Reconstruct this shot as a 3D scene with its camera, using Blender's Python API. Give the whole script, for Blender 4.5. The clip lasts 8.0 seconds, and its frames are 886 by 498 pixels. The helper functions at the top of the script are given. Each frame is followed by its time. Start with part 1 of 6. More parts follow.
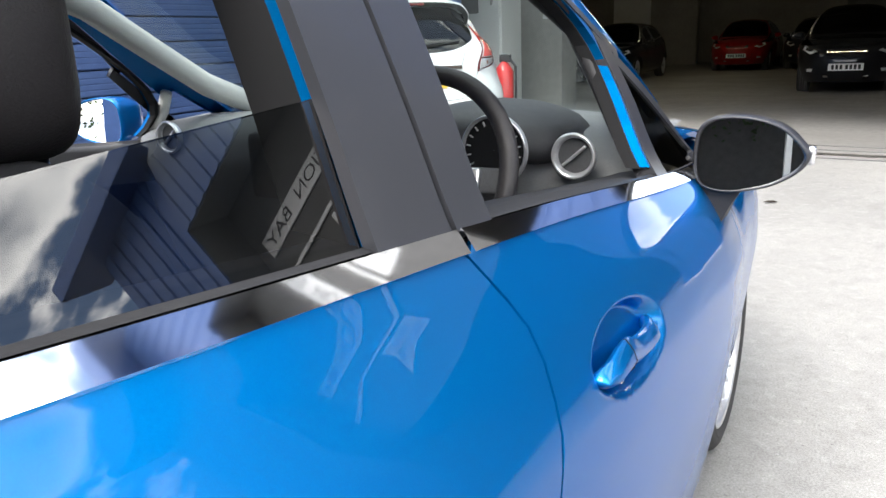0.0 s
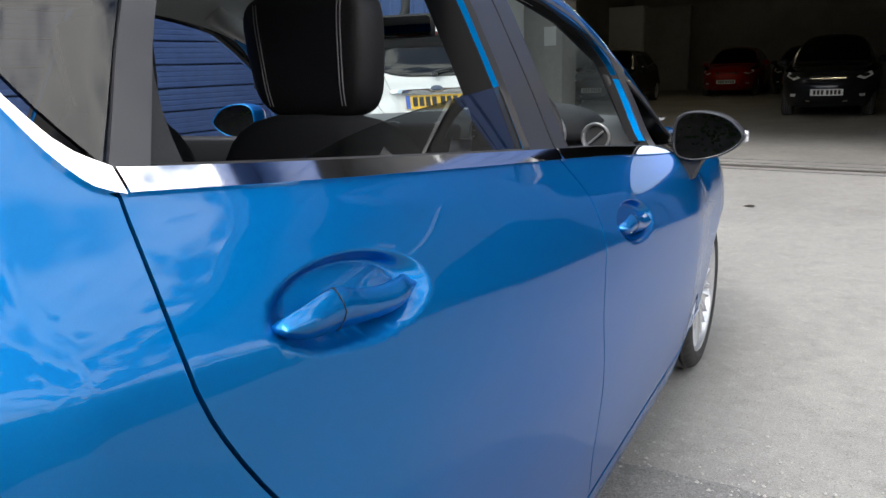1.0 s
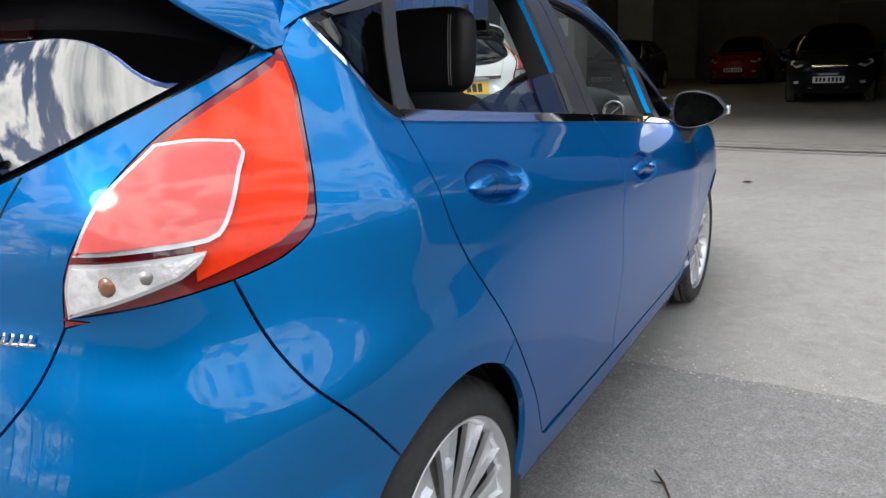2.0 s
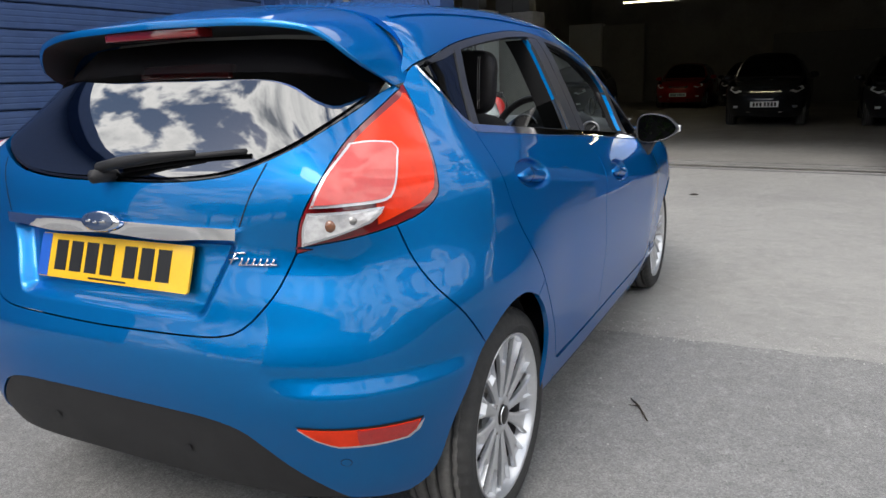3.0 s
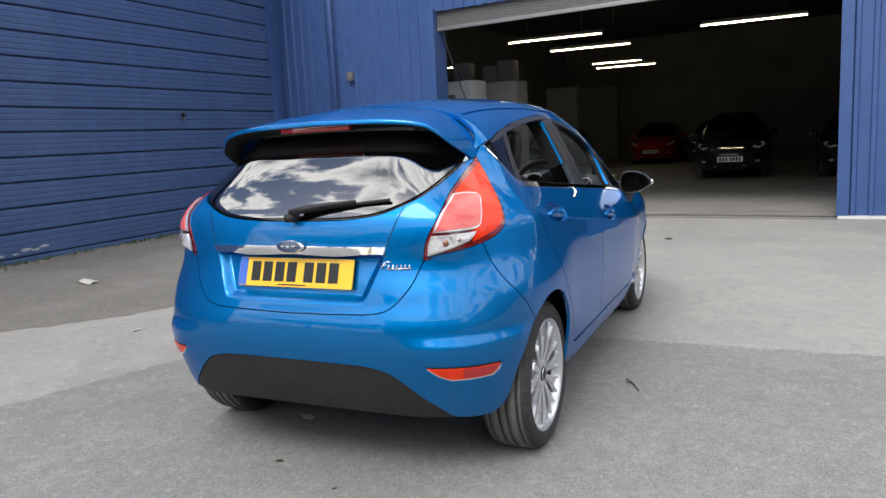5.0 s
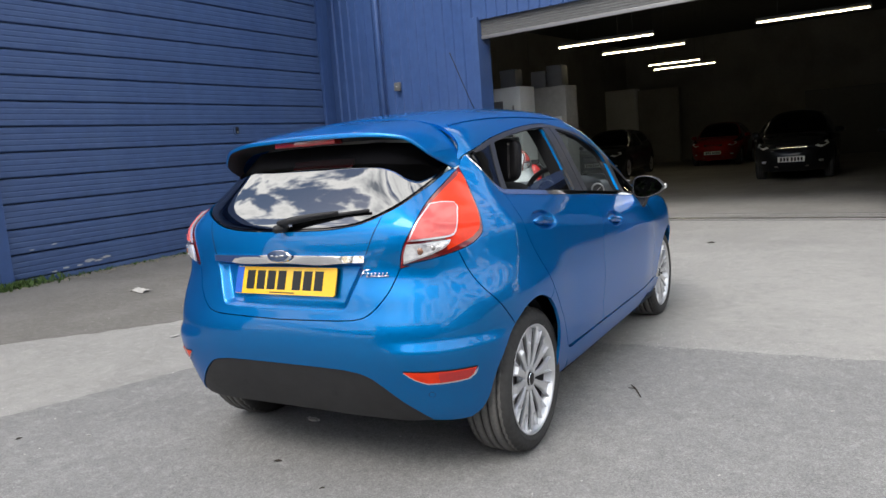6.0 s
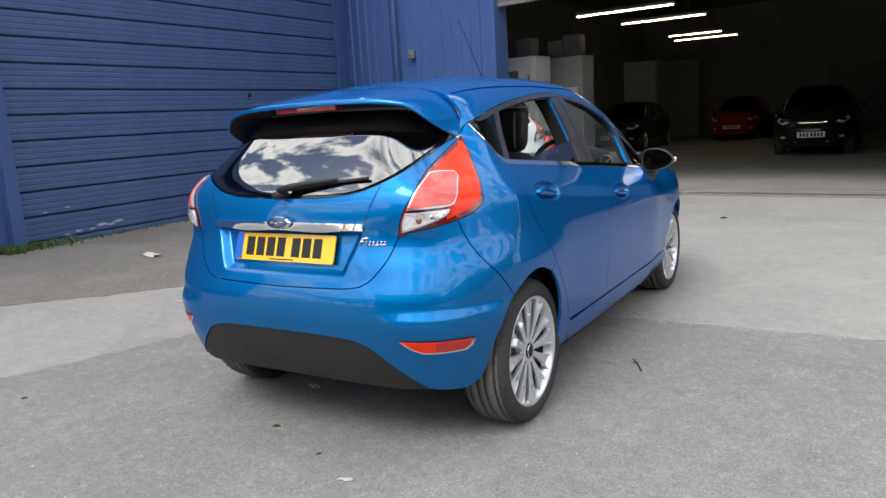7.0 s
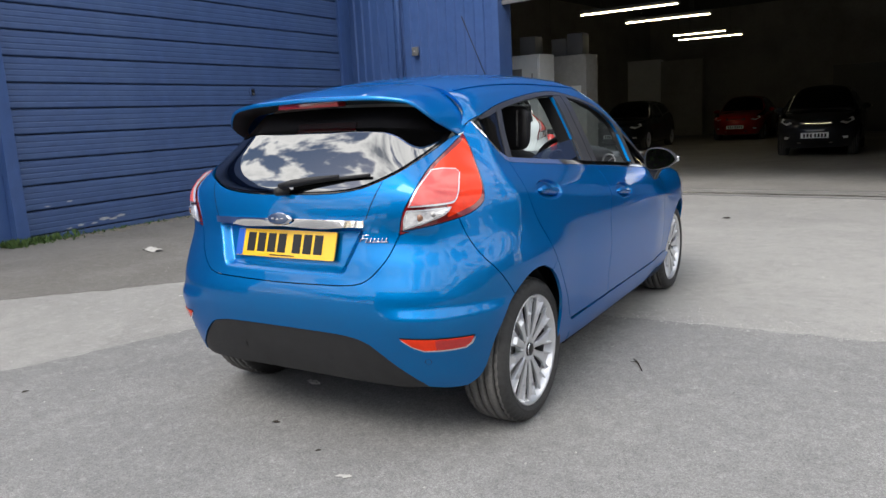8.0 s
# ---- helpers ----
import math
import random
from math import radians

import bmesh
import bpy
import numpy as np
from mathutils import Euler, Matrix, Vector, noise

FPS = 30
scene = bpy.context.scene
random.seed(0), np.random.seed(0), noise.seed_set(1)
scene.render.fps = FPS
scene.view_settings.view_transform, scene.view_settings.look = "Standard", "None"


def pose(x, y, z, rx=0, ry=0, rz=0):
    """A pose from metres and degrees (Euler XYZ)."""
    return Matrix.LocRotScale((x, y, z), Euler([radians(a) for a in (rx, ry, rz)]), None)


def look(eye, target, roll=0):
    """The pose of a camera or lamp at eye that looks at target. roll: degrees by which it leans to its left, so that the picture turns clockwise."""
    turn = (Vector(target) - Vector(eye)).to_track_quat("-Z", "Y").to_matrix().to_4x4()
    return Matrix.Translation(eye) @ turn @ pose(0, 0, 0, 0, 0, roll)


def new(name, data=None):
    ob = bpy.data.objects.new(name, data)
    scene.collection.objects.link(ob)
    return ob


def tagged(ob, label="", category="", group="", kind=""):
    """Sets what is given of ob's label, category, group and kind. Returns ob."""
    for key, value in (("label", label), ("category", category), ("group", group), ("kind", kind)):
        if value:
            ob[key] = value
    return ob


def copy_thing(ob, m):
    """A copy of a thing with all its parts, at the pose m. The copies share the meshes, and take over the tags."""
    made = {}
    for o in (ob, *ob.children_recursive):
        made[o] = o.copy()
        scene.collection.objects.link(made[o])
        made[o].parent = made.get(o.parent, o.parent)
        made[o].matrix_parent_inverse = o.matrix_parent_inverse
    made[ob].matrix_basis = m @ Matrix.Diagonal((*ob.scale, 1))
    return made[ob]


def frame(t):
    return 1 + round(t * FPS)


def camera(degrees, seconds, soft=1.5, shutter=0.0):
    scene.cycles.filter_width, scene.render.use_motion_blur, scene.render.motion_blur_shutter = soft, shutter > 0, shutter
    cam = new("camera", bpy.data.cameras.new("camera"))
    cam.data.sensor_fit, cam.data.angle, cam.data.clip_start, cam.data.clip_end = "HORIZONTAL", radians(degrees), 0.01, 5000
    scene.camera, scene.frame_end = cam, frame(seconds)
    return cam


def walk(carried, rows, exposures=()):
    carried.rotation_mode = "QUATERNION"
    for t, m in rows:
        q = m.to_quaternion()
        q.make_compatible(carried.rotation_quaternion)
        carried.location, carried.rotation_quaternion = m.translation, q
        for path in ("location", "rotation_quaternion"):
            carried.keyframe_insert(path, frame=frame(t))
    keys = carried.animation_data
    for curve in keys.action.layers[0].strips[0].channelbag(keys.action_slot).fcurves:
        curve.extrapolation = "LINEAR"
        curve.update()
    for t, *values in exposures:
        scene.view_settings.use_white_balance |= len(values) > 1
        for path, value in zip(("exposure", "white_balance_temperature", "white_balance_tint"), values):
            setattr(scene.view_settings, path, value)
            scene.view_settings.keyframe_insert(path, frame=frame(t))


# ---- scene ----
from mathutils import geometry

# ---- camera ----
cam = camera(62.9, 8.0)
PATH = [
    (0, (1.034, 1.027, 1.162), (0.061, 2.686, 0.614), -2.4),
    (0.5, (1.142, 0.687, 1.161), (0.152, 2.351, 0.66), -2.9),
    (1, (1.222, 0.285, 1.16), (0.255, 1.967, 0.674), -2.0),
    (1.5, (1.34, -0.055, 1.16), (0.326, 1.591, 0.649), -1.7),
    (1.7, (1.367, -0.183, 1.166), (0.357, 1.462, 0.643), -2.2),
    (2.8, (1.477, -0.954, 1.192), (0.589, 0.778, 0.734), -1.7),
    (3, (1.485, -1.086, 1.208), (0.61, 0.653, 0.751), -1.9),
    (3.5, (1.47, -1.432, 1.231), (0.665, 0.349, 0.809), -2.4),
    (4, (1.518, -1.709, 1.266), (0.738, 0.089, 0.866), -2.1),
    (4.5, (1.59, -1.948, 1.287), (0.773, -0.156, 0.939), -2.7),
    (5, (1.654, -2.132, 1.276), (0.818, -0.34, 0.975), -3.0),
    (5.2, (1.698, -2.145, 1.285), (0.822, -0.37, 0.997), -3.4),
    (6.3, (2.026, -2.026, 1.263), (1.004, -0.332, 0.973), -4.3),
    (6.5, (2.021, -2.022, 1.258), (1.0, -0.335, 0.924), -3.9),
    (7, (2.019, -2.007, 1.263), (0.988, -0.329, 0.913), -3.5),
    (7.5, (2.021, -2.001, 1.262), (0.987, -0.325, 0.909), -3.2),
    (8, (2.02, -2.001, 1.262), (0.985, -0.328, 0.906), -3.0),
]
walk(cam, [(t, look(eye, target, roll)) for t, eye, target, roll in PATH],
     [(0, 1.95), (0.5, 1.52), (1, 1.22), (1.5, 1.12), (3, 0.82), (3.5, 0.87), (4, 0.92), (5, 0.95), (6.5, 0.98), (8, 0.95)])

# ---- world and light ----
SUN_ELEVATION, SUN_TURN = radians(50), radians(184)
world = bpy.data.worlds.new("sky_world")
scene.world = world
world.use_nodes = True
wn, wl = world.node_tree.nodes, world.node_tree.links
wn.clear()
sky = wn.new("ShaderNodeTexSky")
sky.sky_type, sky.sun_disc = "NISHITA", False
sky.sun_elevation, sky.sun_rotation = SUN_ELEVATION, SUN_TURN
sky.air_density, sky.dust_density, sky.ozone_density = 1.0, 2.2, 1.5
# broken cumulus on a flat layer overhead: bright rims, grey undersides
place = wn.new("ShaderNodeTexCoord")
split = wn.new("ShaderNodeSeparateXYZ")
wl.new(place.outputs["Generated"], split.inputs["Vector"])
lift = wn.new("ShaderNodeMath")
lift.operation, lift.inputs[1].default_value = "MAXIMUM", 0.0
wl.new(split.outputs["Z"], lift.inputs[0])
layer = wn.new("ShaderNodeMath")
layer.operation, layer.inputs[1].default_value = "ADD", 0.28
wl.new(lift.outputs["Value"], layer.inputs[0])
flat = wn.new("ShaderNodeVectorMath")
flat.operation = "DIVIDE"
wl.new(place.outputs["Generated"], flat.inputs[0])
wl.new(layer.outputs["Value"], flat.inputs[1])
level = wn.new("ShaderNodeVectorMath")
level.operation, level.inputs[1].default_value = "MULTIPLY_ADD", (1, 1, 0)
level.inputs[2].default_value = (3.1, 1.7, 0.4)
wl.new(flat.outputs["Vector"], level.inputs[0])
puffs = wn.new("ShaderNodeTexNoise")
puffs.inputs["Scale"].default_value, puffs.inputs["Detail"].default_value, puffs.inputs["Roughness"].default_value = 3.4, 10.0, 0.52
puffs.inputs["Distortion"].default_value = 0.1
wl.new(level.outputs["Vector"], puffs.inputs["Vector"])
cover = wn.new("ShaderNodeMapRange")
cover.inputs["From Min"].default_value, cover.inputs["From Max"].default_value = 0.455, 0.520
cover.interpolation_type = "SMOOTHSTEP"
wl.new(puffs.outputs["Fac"], cover.inputs["Value"])
cloud = wn.new("ShaderNodeValToRGB")
cloud.color_ramp.elements[0].position, cloud.color_ramp.elements[0].color = 0.50, (15.0, 14.8, 14.4, 1)
cloud.color_ramp.elements[1].position, cloud.color_ramp.elements[1].color = 0.66, (3.0, 3.3, 3.8, 1)
mid = cloud.color_ramp.elements.new(0.565)
mid.color = (11.5, 11.5, 11.4, 1)
wl.new(puffs.outputs["Fac"], cloud.inputs["Fac"])
both = wn.new("ShaderNodeMix")
both.data_type = "RGBA"
wl.new(cover.outputs["Result"], both.inputs["Factor"])
wl.new(sky.outputs["Color"], both.inputs["A"])
wl.new(cloud.outputs["Color"], both.inputs["B"])
back = wn.new("ShaderNodeBackground")
back.inputs["Strength"].default_value = 0.108
wl.new(both.outputs["Result"], back.inputs["Color"])
out = wn.new("ShaderNodeOutputWorld")
wl.new(back.outputs["Background"], out.inputs["Surface"])

sun = new("sun", bpy.data.lights.new("sun", "SUN"))
sun.data.energy, sun.data.angle, sun.data.color = 1.2, radians(28), (1.0, 0.96, 0.9)
# the compass turn of the sky runs clockwise from +y
sun_way = Vector((math.sin(SUN_TURN) * math.cos(SUN_ELEVATION), math.cos(SUN_TURN) * math.cos(SUN_ELEVATION), math.sin(SUN_ELEVATION)))
sun.matrix_world = look(sun_way * 40, (0, 0, 0))


# ---- materials ----
def material(name, color, rough=0.5, metal=0.0, grain=0.0, grain_size=40.0, bump=0.0, bump_size=80.0, coat=0.0, spread=0.0, wear=0.0,
             wear_color=(0.3, 0.3, 0.3), wear_size=1.5, emit=0.0, clear=0.0, ior=1.45):
    """A surface with fine grain, broad stains or wear, and relief, at real-world size."""
    m = bpy.data.materials.new(name)
    m.use_nodes = True
    n, l = m.node_tree.nodes, m.node_tree.links
    b = n["Principled BSDF"]
    b.inputs["Base Color"].default_value = (*color, 1)
    b.inputs["Roughness"].default_value, b.inputs["Metallic"].default_value = rough, metal
    b.inputs["Coat Weight"].default_value, b.inputs["Coat Roughness"].default_value = coat, 0.02
    b.inputs["Transmission Weight"].default_value, b.inputs["IOR"].default_value = clear, ior
    if emit:
        b.inputs["Emission Color"].default_value, b.inputs["Emission Strength"].default_value = (*color, 1), emit
    where = n.new("ShaderNodeTexCoord").outputs["Object"]
    tint = None
    if grain:
        g = n.new("ShaderNodeTexNoise")
        g.inputs["Scale"].default_value, g.inputs["Detail"].default_value, g.inputs["Roughness"].default_value = grain_size, 6, 0.65
        l.new(where, g.inputs["Vector"])
        r = n.new("ShaderNodeMapRange")
        r.inputs["To Min"].default_value, r.inputs["To Max"].default_value = 1 - grain, 1 + grain
        r.inputs["From Min"].default_value, r.inputs["From Max"].default_value = 0.25, 0.75
        l.new(g.outputs["Fac"], r.inputs["Value"])
        v = n.new("ShaderNodeVectorMath")
        v.operation = "SCALE"
        v.inputs[0].default_value = color
        l.new(r.outputs["Result"], v.inputs["Scale"])
        tint = v.outputs["Vector"]
    if wear:
        g = n.new("ShaderNodeTexNoise")
        g.inputs["Scale"].default_value, g.inputs["Detail"].default_value, g.inputs["Roughness"].default_value = wear_size, 8, 0.6
        l.new(where, g.inputs["Vector"])
        r = n.new("ShaderNodeMapRange")
        r.inputs["From Min"].default_value, r.inputs["From Max"].default_value = 0.42, 0.72
        r.inputs["To Max"].default_value = wear
        l.new(g.outputs["Fac"], r.inputs["Value"])
        mix = n.new("ShaderNodeMix")
        mix.data_type = "RGBA"
        mix.inputs["A"].default_value, mix.inputs["B"].default_value = (*color, 1), (*wear_color, 1)
        l.new(r.outputs["Result"], mix.inputs["Factor"])
        if tint:
            l.new(tint, mix.inputs["A"])
        tint = mix.outputs["Result"]
    if tint:
        l.new(tint, b.inputs["Base Color"])
    if spread:
        g = n.new("ShaderNodeTexNoise")
        g.inputs["Scale"].default_value, g.inputs["Detail"].default_value = 3.0, 6
        l.new(where, g.inputs["Vector"])
        r = n.new("ShaderNodeMapRange")
        r.inputs["To Min"].default_value, r.inputs["To Max"].default_value = max(rough - spread, 0.0), min(rough + spread, 1.0)
        l.new(g.outputs["Fac"], r.inputs["Value"])
        l.new(r.outputs["Result"], b.inputs["Roughness"])
    if bump:
        g = n.new("ShaderNodeTexNoise")
        g.inputs["Scale"].default_value, g.inputs["Detail"].default_value = bump_size, 6
        l.new(where, g.inputs["Vector"])
        k = n.new("ShaderNodeBump")
        k.inputs["Strength"].default_value, k.inputs["Distance"].default_value = min(bump, 1.0), 0.004
        l.new(g.outputs["Fac"], k.inputs["Height"])
        l.new(k.outputs["Normal"], b.inputs["Normal"])
    return m


def car_paint(name, color, metal):
    """Flake under a clear, hard lacquer."""
    m = material(name, color, 0.44, metal, coat=0.85, grain=0.06, grain_size=900)
    b = m.node_tree.nodes["Principled BSDF"]
    b.inputs["Coat IOR"].default_value, b.inputs["Specular IOR Level"].default_value = 1.42, 0.2
    b.inputs["Coat Roughness"].default_value = 0.0
    b.inputs["Specular Tint"].default_value = (*[.06 + .94 * c / max(color) for c in color], 1)
    return m


def thin_glass(name, tint, head_on=0.05):
    """A pane: see-through with a tint, with the shine of glass; head_on is what it mirrors seen straight on."""
    m = bpy.data.materials.new(name)
    m.use_nodes = True
    n, l = m.node_tree.nodes, m.node_tree.links
    n.clear()
    see, shine = n.new("ShaderNodeBsdfTransparent"), n.new("ShaderNodeBsdfGlossy")
    mix, end, face = n.new("ShaderNodeMixShader"), n.new("ShaderNodeOutputMaterial"), n.new("ShaderNodeLayerWeight")
    see.inputs["Color"].default_value = (*tint, 1)
    shine.inputs["Roughness"].default_value = 0.0
    face.inputs["Blend"].default_value = 0.5
    power, scale = n.new("ShaderNodeMath"), n.new("ShaderNodeMath")
    power.operation, power.inputs[1].default_value = "POWER", 5.0
    scale.operation, scale.inputs[1].default_value, scale.inputs[2].default_value = "MULTIPLY_ADD", 1 - head_on, head_on
    l.new(face.outputs["Facing"], power.inputs[0])
    l.new(power.outputs["Value"], scale.inputs[0])
    l.new(scale.outputs["Value"], mix.inputs["Fac"])
    l.new(see.outputs["BSDF"], mix.inputs[1])
    l.new(shine.outputs["BSDF"], mix.inputs[2])
    l.new(mix.outputs["Shader"], end.inputs["Surface"])
    return m


BLUE = car_paint("blue_metallic_paint", (0.0, 0.152, 0.428), 0.82)
WHITE = car_paint("white_paint", (0.78, 0.79, 0.80), 0.0)
RED = car_paint("red_paint", (0.24, 0.007, 0.007), 0.1)
BLACKCAR = car_paint("black_paint", (0.012, 0.013, 0.016), 0.2)
TRIM = material("black_plastic", (0.014, 0.014, 0.016), 0.62, grain=0.25, grain_size=300, bump=0.08, bump_size=1500)
PIANO = material("satin_black_film", (0.030, 0.031, 0.036), 0.36, coat=0.15)
GAP = material("dark_cavity", (0.006, 0.006, 0.007), 0.9)
RUBBER = material("tyre_rubber", (0.030, 0.030, 0.030), 0.72, grain=0.3, grain_size=60, bump=0.3, bump_size=250, wear=0.35, wear_color=(0.045, 0.044, 0.042), wear_size=9)
TREAD = material("pale_tread_rubber", (0.105, 0.102, 0.098), 0.85, grain=0.25, grain_size=90, bump=0.3, bump_size=250)
ALLOY = material("silver_alloy", (0.66, 0.67, 0.69), 0.30, 0.7, grain=0.06, grain_size=80, coat=0.6)
CHROME = material("chrome", (0.86, 0.87, 0.89), 0.05, 1.0, grain=0.03, grain_size=20)
STEEL = material("dull_steel", (0.32, 0.31, 0.30), 0.42, 0.9, grain=0.2, grain_size=60)
RED_LENS = material("red_lens", (0.70, 0.036, 0.007), 0.16, coat=0.3, grain=0.16, grain_size=24)
RED_LENS.node_tree.nodes["Principled BSDF"].inputs["Specular IOR Level"].default_value = 0.2
RED_DEEP = material("deep_red_lens", (0.16, 0.006, 0.008), 0.08, coat=1.0, grain=0.10, grain_size=24)
REFLECTOR = material("red_reflector", (0.42, 0.012, 0.010), 0.10, coat=1.0, grain=0.22, grain_size=70, bump=0.5, bump_size=180)
BARREL = material("shaded_alloy_barrel", (0.10, 0.10, 0.105), 0.5, 0.6, grain=0.2, grain_size=30)
RED_PALE = material("pale_red_lens", (0.62, 0.11, 0.10), 0.12, coat=0.5, grain=0.15, grain_size=16)
CLEAR_LENS = material("clear_lens_reflector", (0.84, 0.84, 0.85), 0.16, 0.6, coat=1.0, grain=0.45, grain_size=38, bump=1.0, bump_size=34)
HEADLAMP = material("pale_headlamp_lens", (0.74, 0.76, 0.78), 0.30, 0.1, coat=1.0, grain=0.3, grain_size=26)
SKIRT = material("dusty_black_plastic", (0.014, 0.014, 0.015), 0.62, grain=0.35, grain_size=14, bump=0.25, bump_size=420)
AMBER = material("amber_bulb", (0.20, 0.085, 0.045), 0.15, coat=1.0)
SCREEN = thin_glass("tinted_rear_glass", (0.002, 0.002, 0.002), 0.30)
GLASS = thin_glass("window_glass", (0.66, 0.73, 0.71), 0.07)
GLASS_REAR = thin_glass("tinted_door_glass", (0.22, 0.24, 0.25), 0.13)
GLASS_DARK = thin_glass("privacy_glass", (0.06, 0.064, 0.07), 0.06)
MIRROR = material("mirror_silver", (0.88, 0.9, 0.9), 0.0, 1.0)
PLATE_Y = material("yellow_plate", (0.80, 0.47, 0.010), 0.35, grain=0.05, grain_size=90, coat=0.5)
PLATE_W = material("white_plate", (0.82, 0.82, 0.80), 0.35, grain=0.05, grain_size=90, coat=0.5)
PLATE_B = material("blue_plate_band", (0.012, 0.10, 0.50), 0.35, coat=0.5)
BADGE = material("dark_blue_enamel", (0.03, 0.05, 0.10), 0.25, coat=1.0)
INK = material("black_characters", (0.010, 0.010, 0.010), 0.4)
CLOTH = material("charcoal_cloth", (0.017, 0.017, 0.019), 0.95, grain=0.35, grain_size=500, bump=0.5, bump_size=900)
LEATHER = material("black_leather", (0.024, 0.022, 0.023), 0.48, grain=0.2, grain_size=300, bump=0.3, bump_size=420)
STITCH = material("pale_thread", (0.34, 0.33, 0.32), 0.8)
DASH = material("charcoal_dashboard_foam", (0.060, 0.062, 0.066), 0.62, grain=0.25, grain_size=400, bump=0.4, bump_size=600)
DASH_GREY = material("grey_dashboard_plastic", (0.16, 0.165, 0.17), 0.5, grain=0.12, grain_size=300, bump=0.2, bump_size=600)
LINING = material("pale_grey_lining", (0.62, 0.63, 0.61), 0.9, grain=0.1, grain_size=500, bump=0.2, bump_size=900)

CLAD = material("navy_painted_steel", (0.040, 0.084, 0.225), 0.40, grain=0.12, grain_size=6, wear=0.30, wear_color=(0.070, 0.115, 0.26), wear_size=1.3, spread=0.10)
DOOR_BLUE = material("faded_blue_door_paint", (0.052, 0.092, 0.212), 0.45, grain=0.14, grain_size=5, wear=0.4, wear_color=(0.080, 0.130, 0.25), wear_size=1.1, spread=0.12)
FLAKE = material("bare_flaked_paint", (0.38, 0.39, 0.41), 0.7, grain=0.3, grain_size=30)


def yard_surface(name, base, stain, light, fine):
    """Worn paving: broad stains, patchy wear, fine stone and dark specks, with low relief."""
    m = bpy.data.materials.new(name)
    m.use_nodes = True
    n, l = m.node_tree.nodes, m.node_tree.links
    b = n["Principled BSDF"]
    b.inputs["Roughness"].default_value = 0.9
    where = n.new("ShaderNodeTexCoord").outputs["Object"]

    def noise(size, lo, hi, a, z, detail=6, warp=0.0):
        g, r = n.new("ShaderNodeTexNoise"), n.new("ShaderNodeMapRange")
        g.inputs["Scale"].default_value, g.inputs["Detail"].default_value, g.inputs["Distortion"].default_value = size, detail, warp
        r.inputs["From Min"].default_value, r.inputs["From Max"].default_value = lo, hi
        r.inputs["To Min"].default_value, r.inputs["To Max"].default_value = a, z
        l.new(where, g.inputs["Vector"])
        l.new(g.outputs["Fac"], r.inputs["Value"])
        return r.outputs["Result"], g.outputs["Fac"]

    def blend(fac, first, second):
        x = n.new("ShaderNodeMix")
        x.data_type = "RGBA"
        l.new(fac, x.inputs["Factor"])
        for key, v in (("A", first), ("B", second)):
            if isinstance(v, tuple):
                x.inputs[key].default_value = (*v, 1)
            else:
                l.new(v, x.inputs[key])
        return x.outputs["Result"]
    c = blend(noise(.42, .42, .66, 0, .75, 8, .6)[0], base, stain)
    c = blend(noise(2.1, .46, .74, 0, .55, 9, .3)[0], c, light)
    c = blend(noise(9.0, .50, .72, 0, .55, 9)[0], c, stain)
    c = blend(noise(17.0, .52, .70, 0, .60, 7)[0], c, light)
    for size, lo, hi, a, z in ((38, .30, .70, 1 - fine * .4, 1 + fine * .4), (150, .32, .68, 1 - fine * 1.3, 1 + fine * 1.3), (420, .32, .68, 1 - fine * 1.4, 1 + fine * 1.4), (70, .66, .72, 1.0, .62)):
        v = n.new("ShaderNodeVectorMath")
        v.operation = "SCALE"
        l.new(c, v.inputs[0])
        l.new(noise(size, lo, hi, a, z, 3)[0], v.inputs["Scale"])
        c = v.outputs["Vector"]
    l.new(c, b.inputs["Base Color"])
    k = n.new("ShaderNodeBump")
    k.inputs["Strength"].default_value, k.inputs["Distance"].default_value = .16, .003
    l.new(noise(110, 0, 1, 0, 1)[1], k.inputs["Height"])
    l.new(k.outputs["Normal"], b.inputs["Normal"])
    return m


CONCRETE = yard_surface("pale_worn_concrete", (0.272, 0.266, 0.252), (0.198, 0.194, 0.186), (0.325, 0.318, 0.300), .15)
TARMAC = yard_surface("grey_worn_tarmac", (0.196, 0.194, 0.190), (0.152, 0.151, 0.149), (0.245, 0.242, 0.235), .20)
WALL_STRIP = yard_surface("dirty_old_paving", (0.152, 0.146, 0.134), (0.105, 0.099, 0.088), (0.190, 0.184, 0.172), .18)
HALL_FLOOR = material("polished_hall_concrete", (0.27, 0.262, 0.250), 0.7, grain=0.2, grain_size=12, wear=0.5, wear_color=(0.11, 0.108, 0.10), wear_size=0.6, spread=0.15)
HALL_WALL = material("dusty_blockwork_paint", (0.31, 0.30, 0.28), 0.85, grain=0.12, grain_size=10, wear=0.4, wear_color=(0.085, 0.085, 0.08), wear_size=0.8)
# dark base colour with the indoor shade put into it
HALL_DARK = material("shade_dark_lining", (0.10, 0.098, 0.096), 0.9, grain=0.2, grain_size=4)
CABINET_W = material("white_enamel", (0.70, 0.71, 0.70), 0.4, grain=0.05, grain_size=8, wear=0.2, wear_color=(0.5, 0.5, 0.48))
GREY_BOX = material("grey_paint", (0.12, 0.12, 0.12), 0.6, grain=0.1, grain_size=8)
TUBE = material("fluorescent_tube", (1.0, 0.87, 0.54), 0.4, emit=8.0)
SIGN_W = material("white_sign_board", (0.60, 0.60, 0.59), 0.5, grain=0.04, grain_size=10)
MOSS = material("green_weeds", (0.055, 0.10, 0.022), 0.8, grain=0.4, grain_size=30)
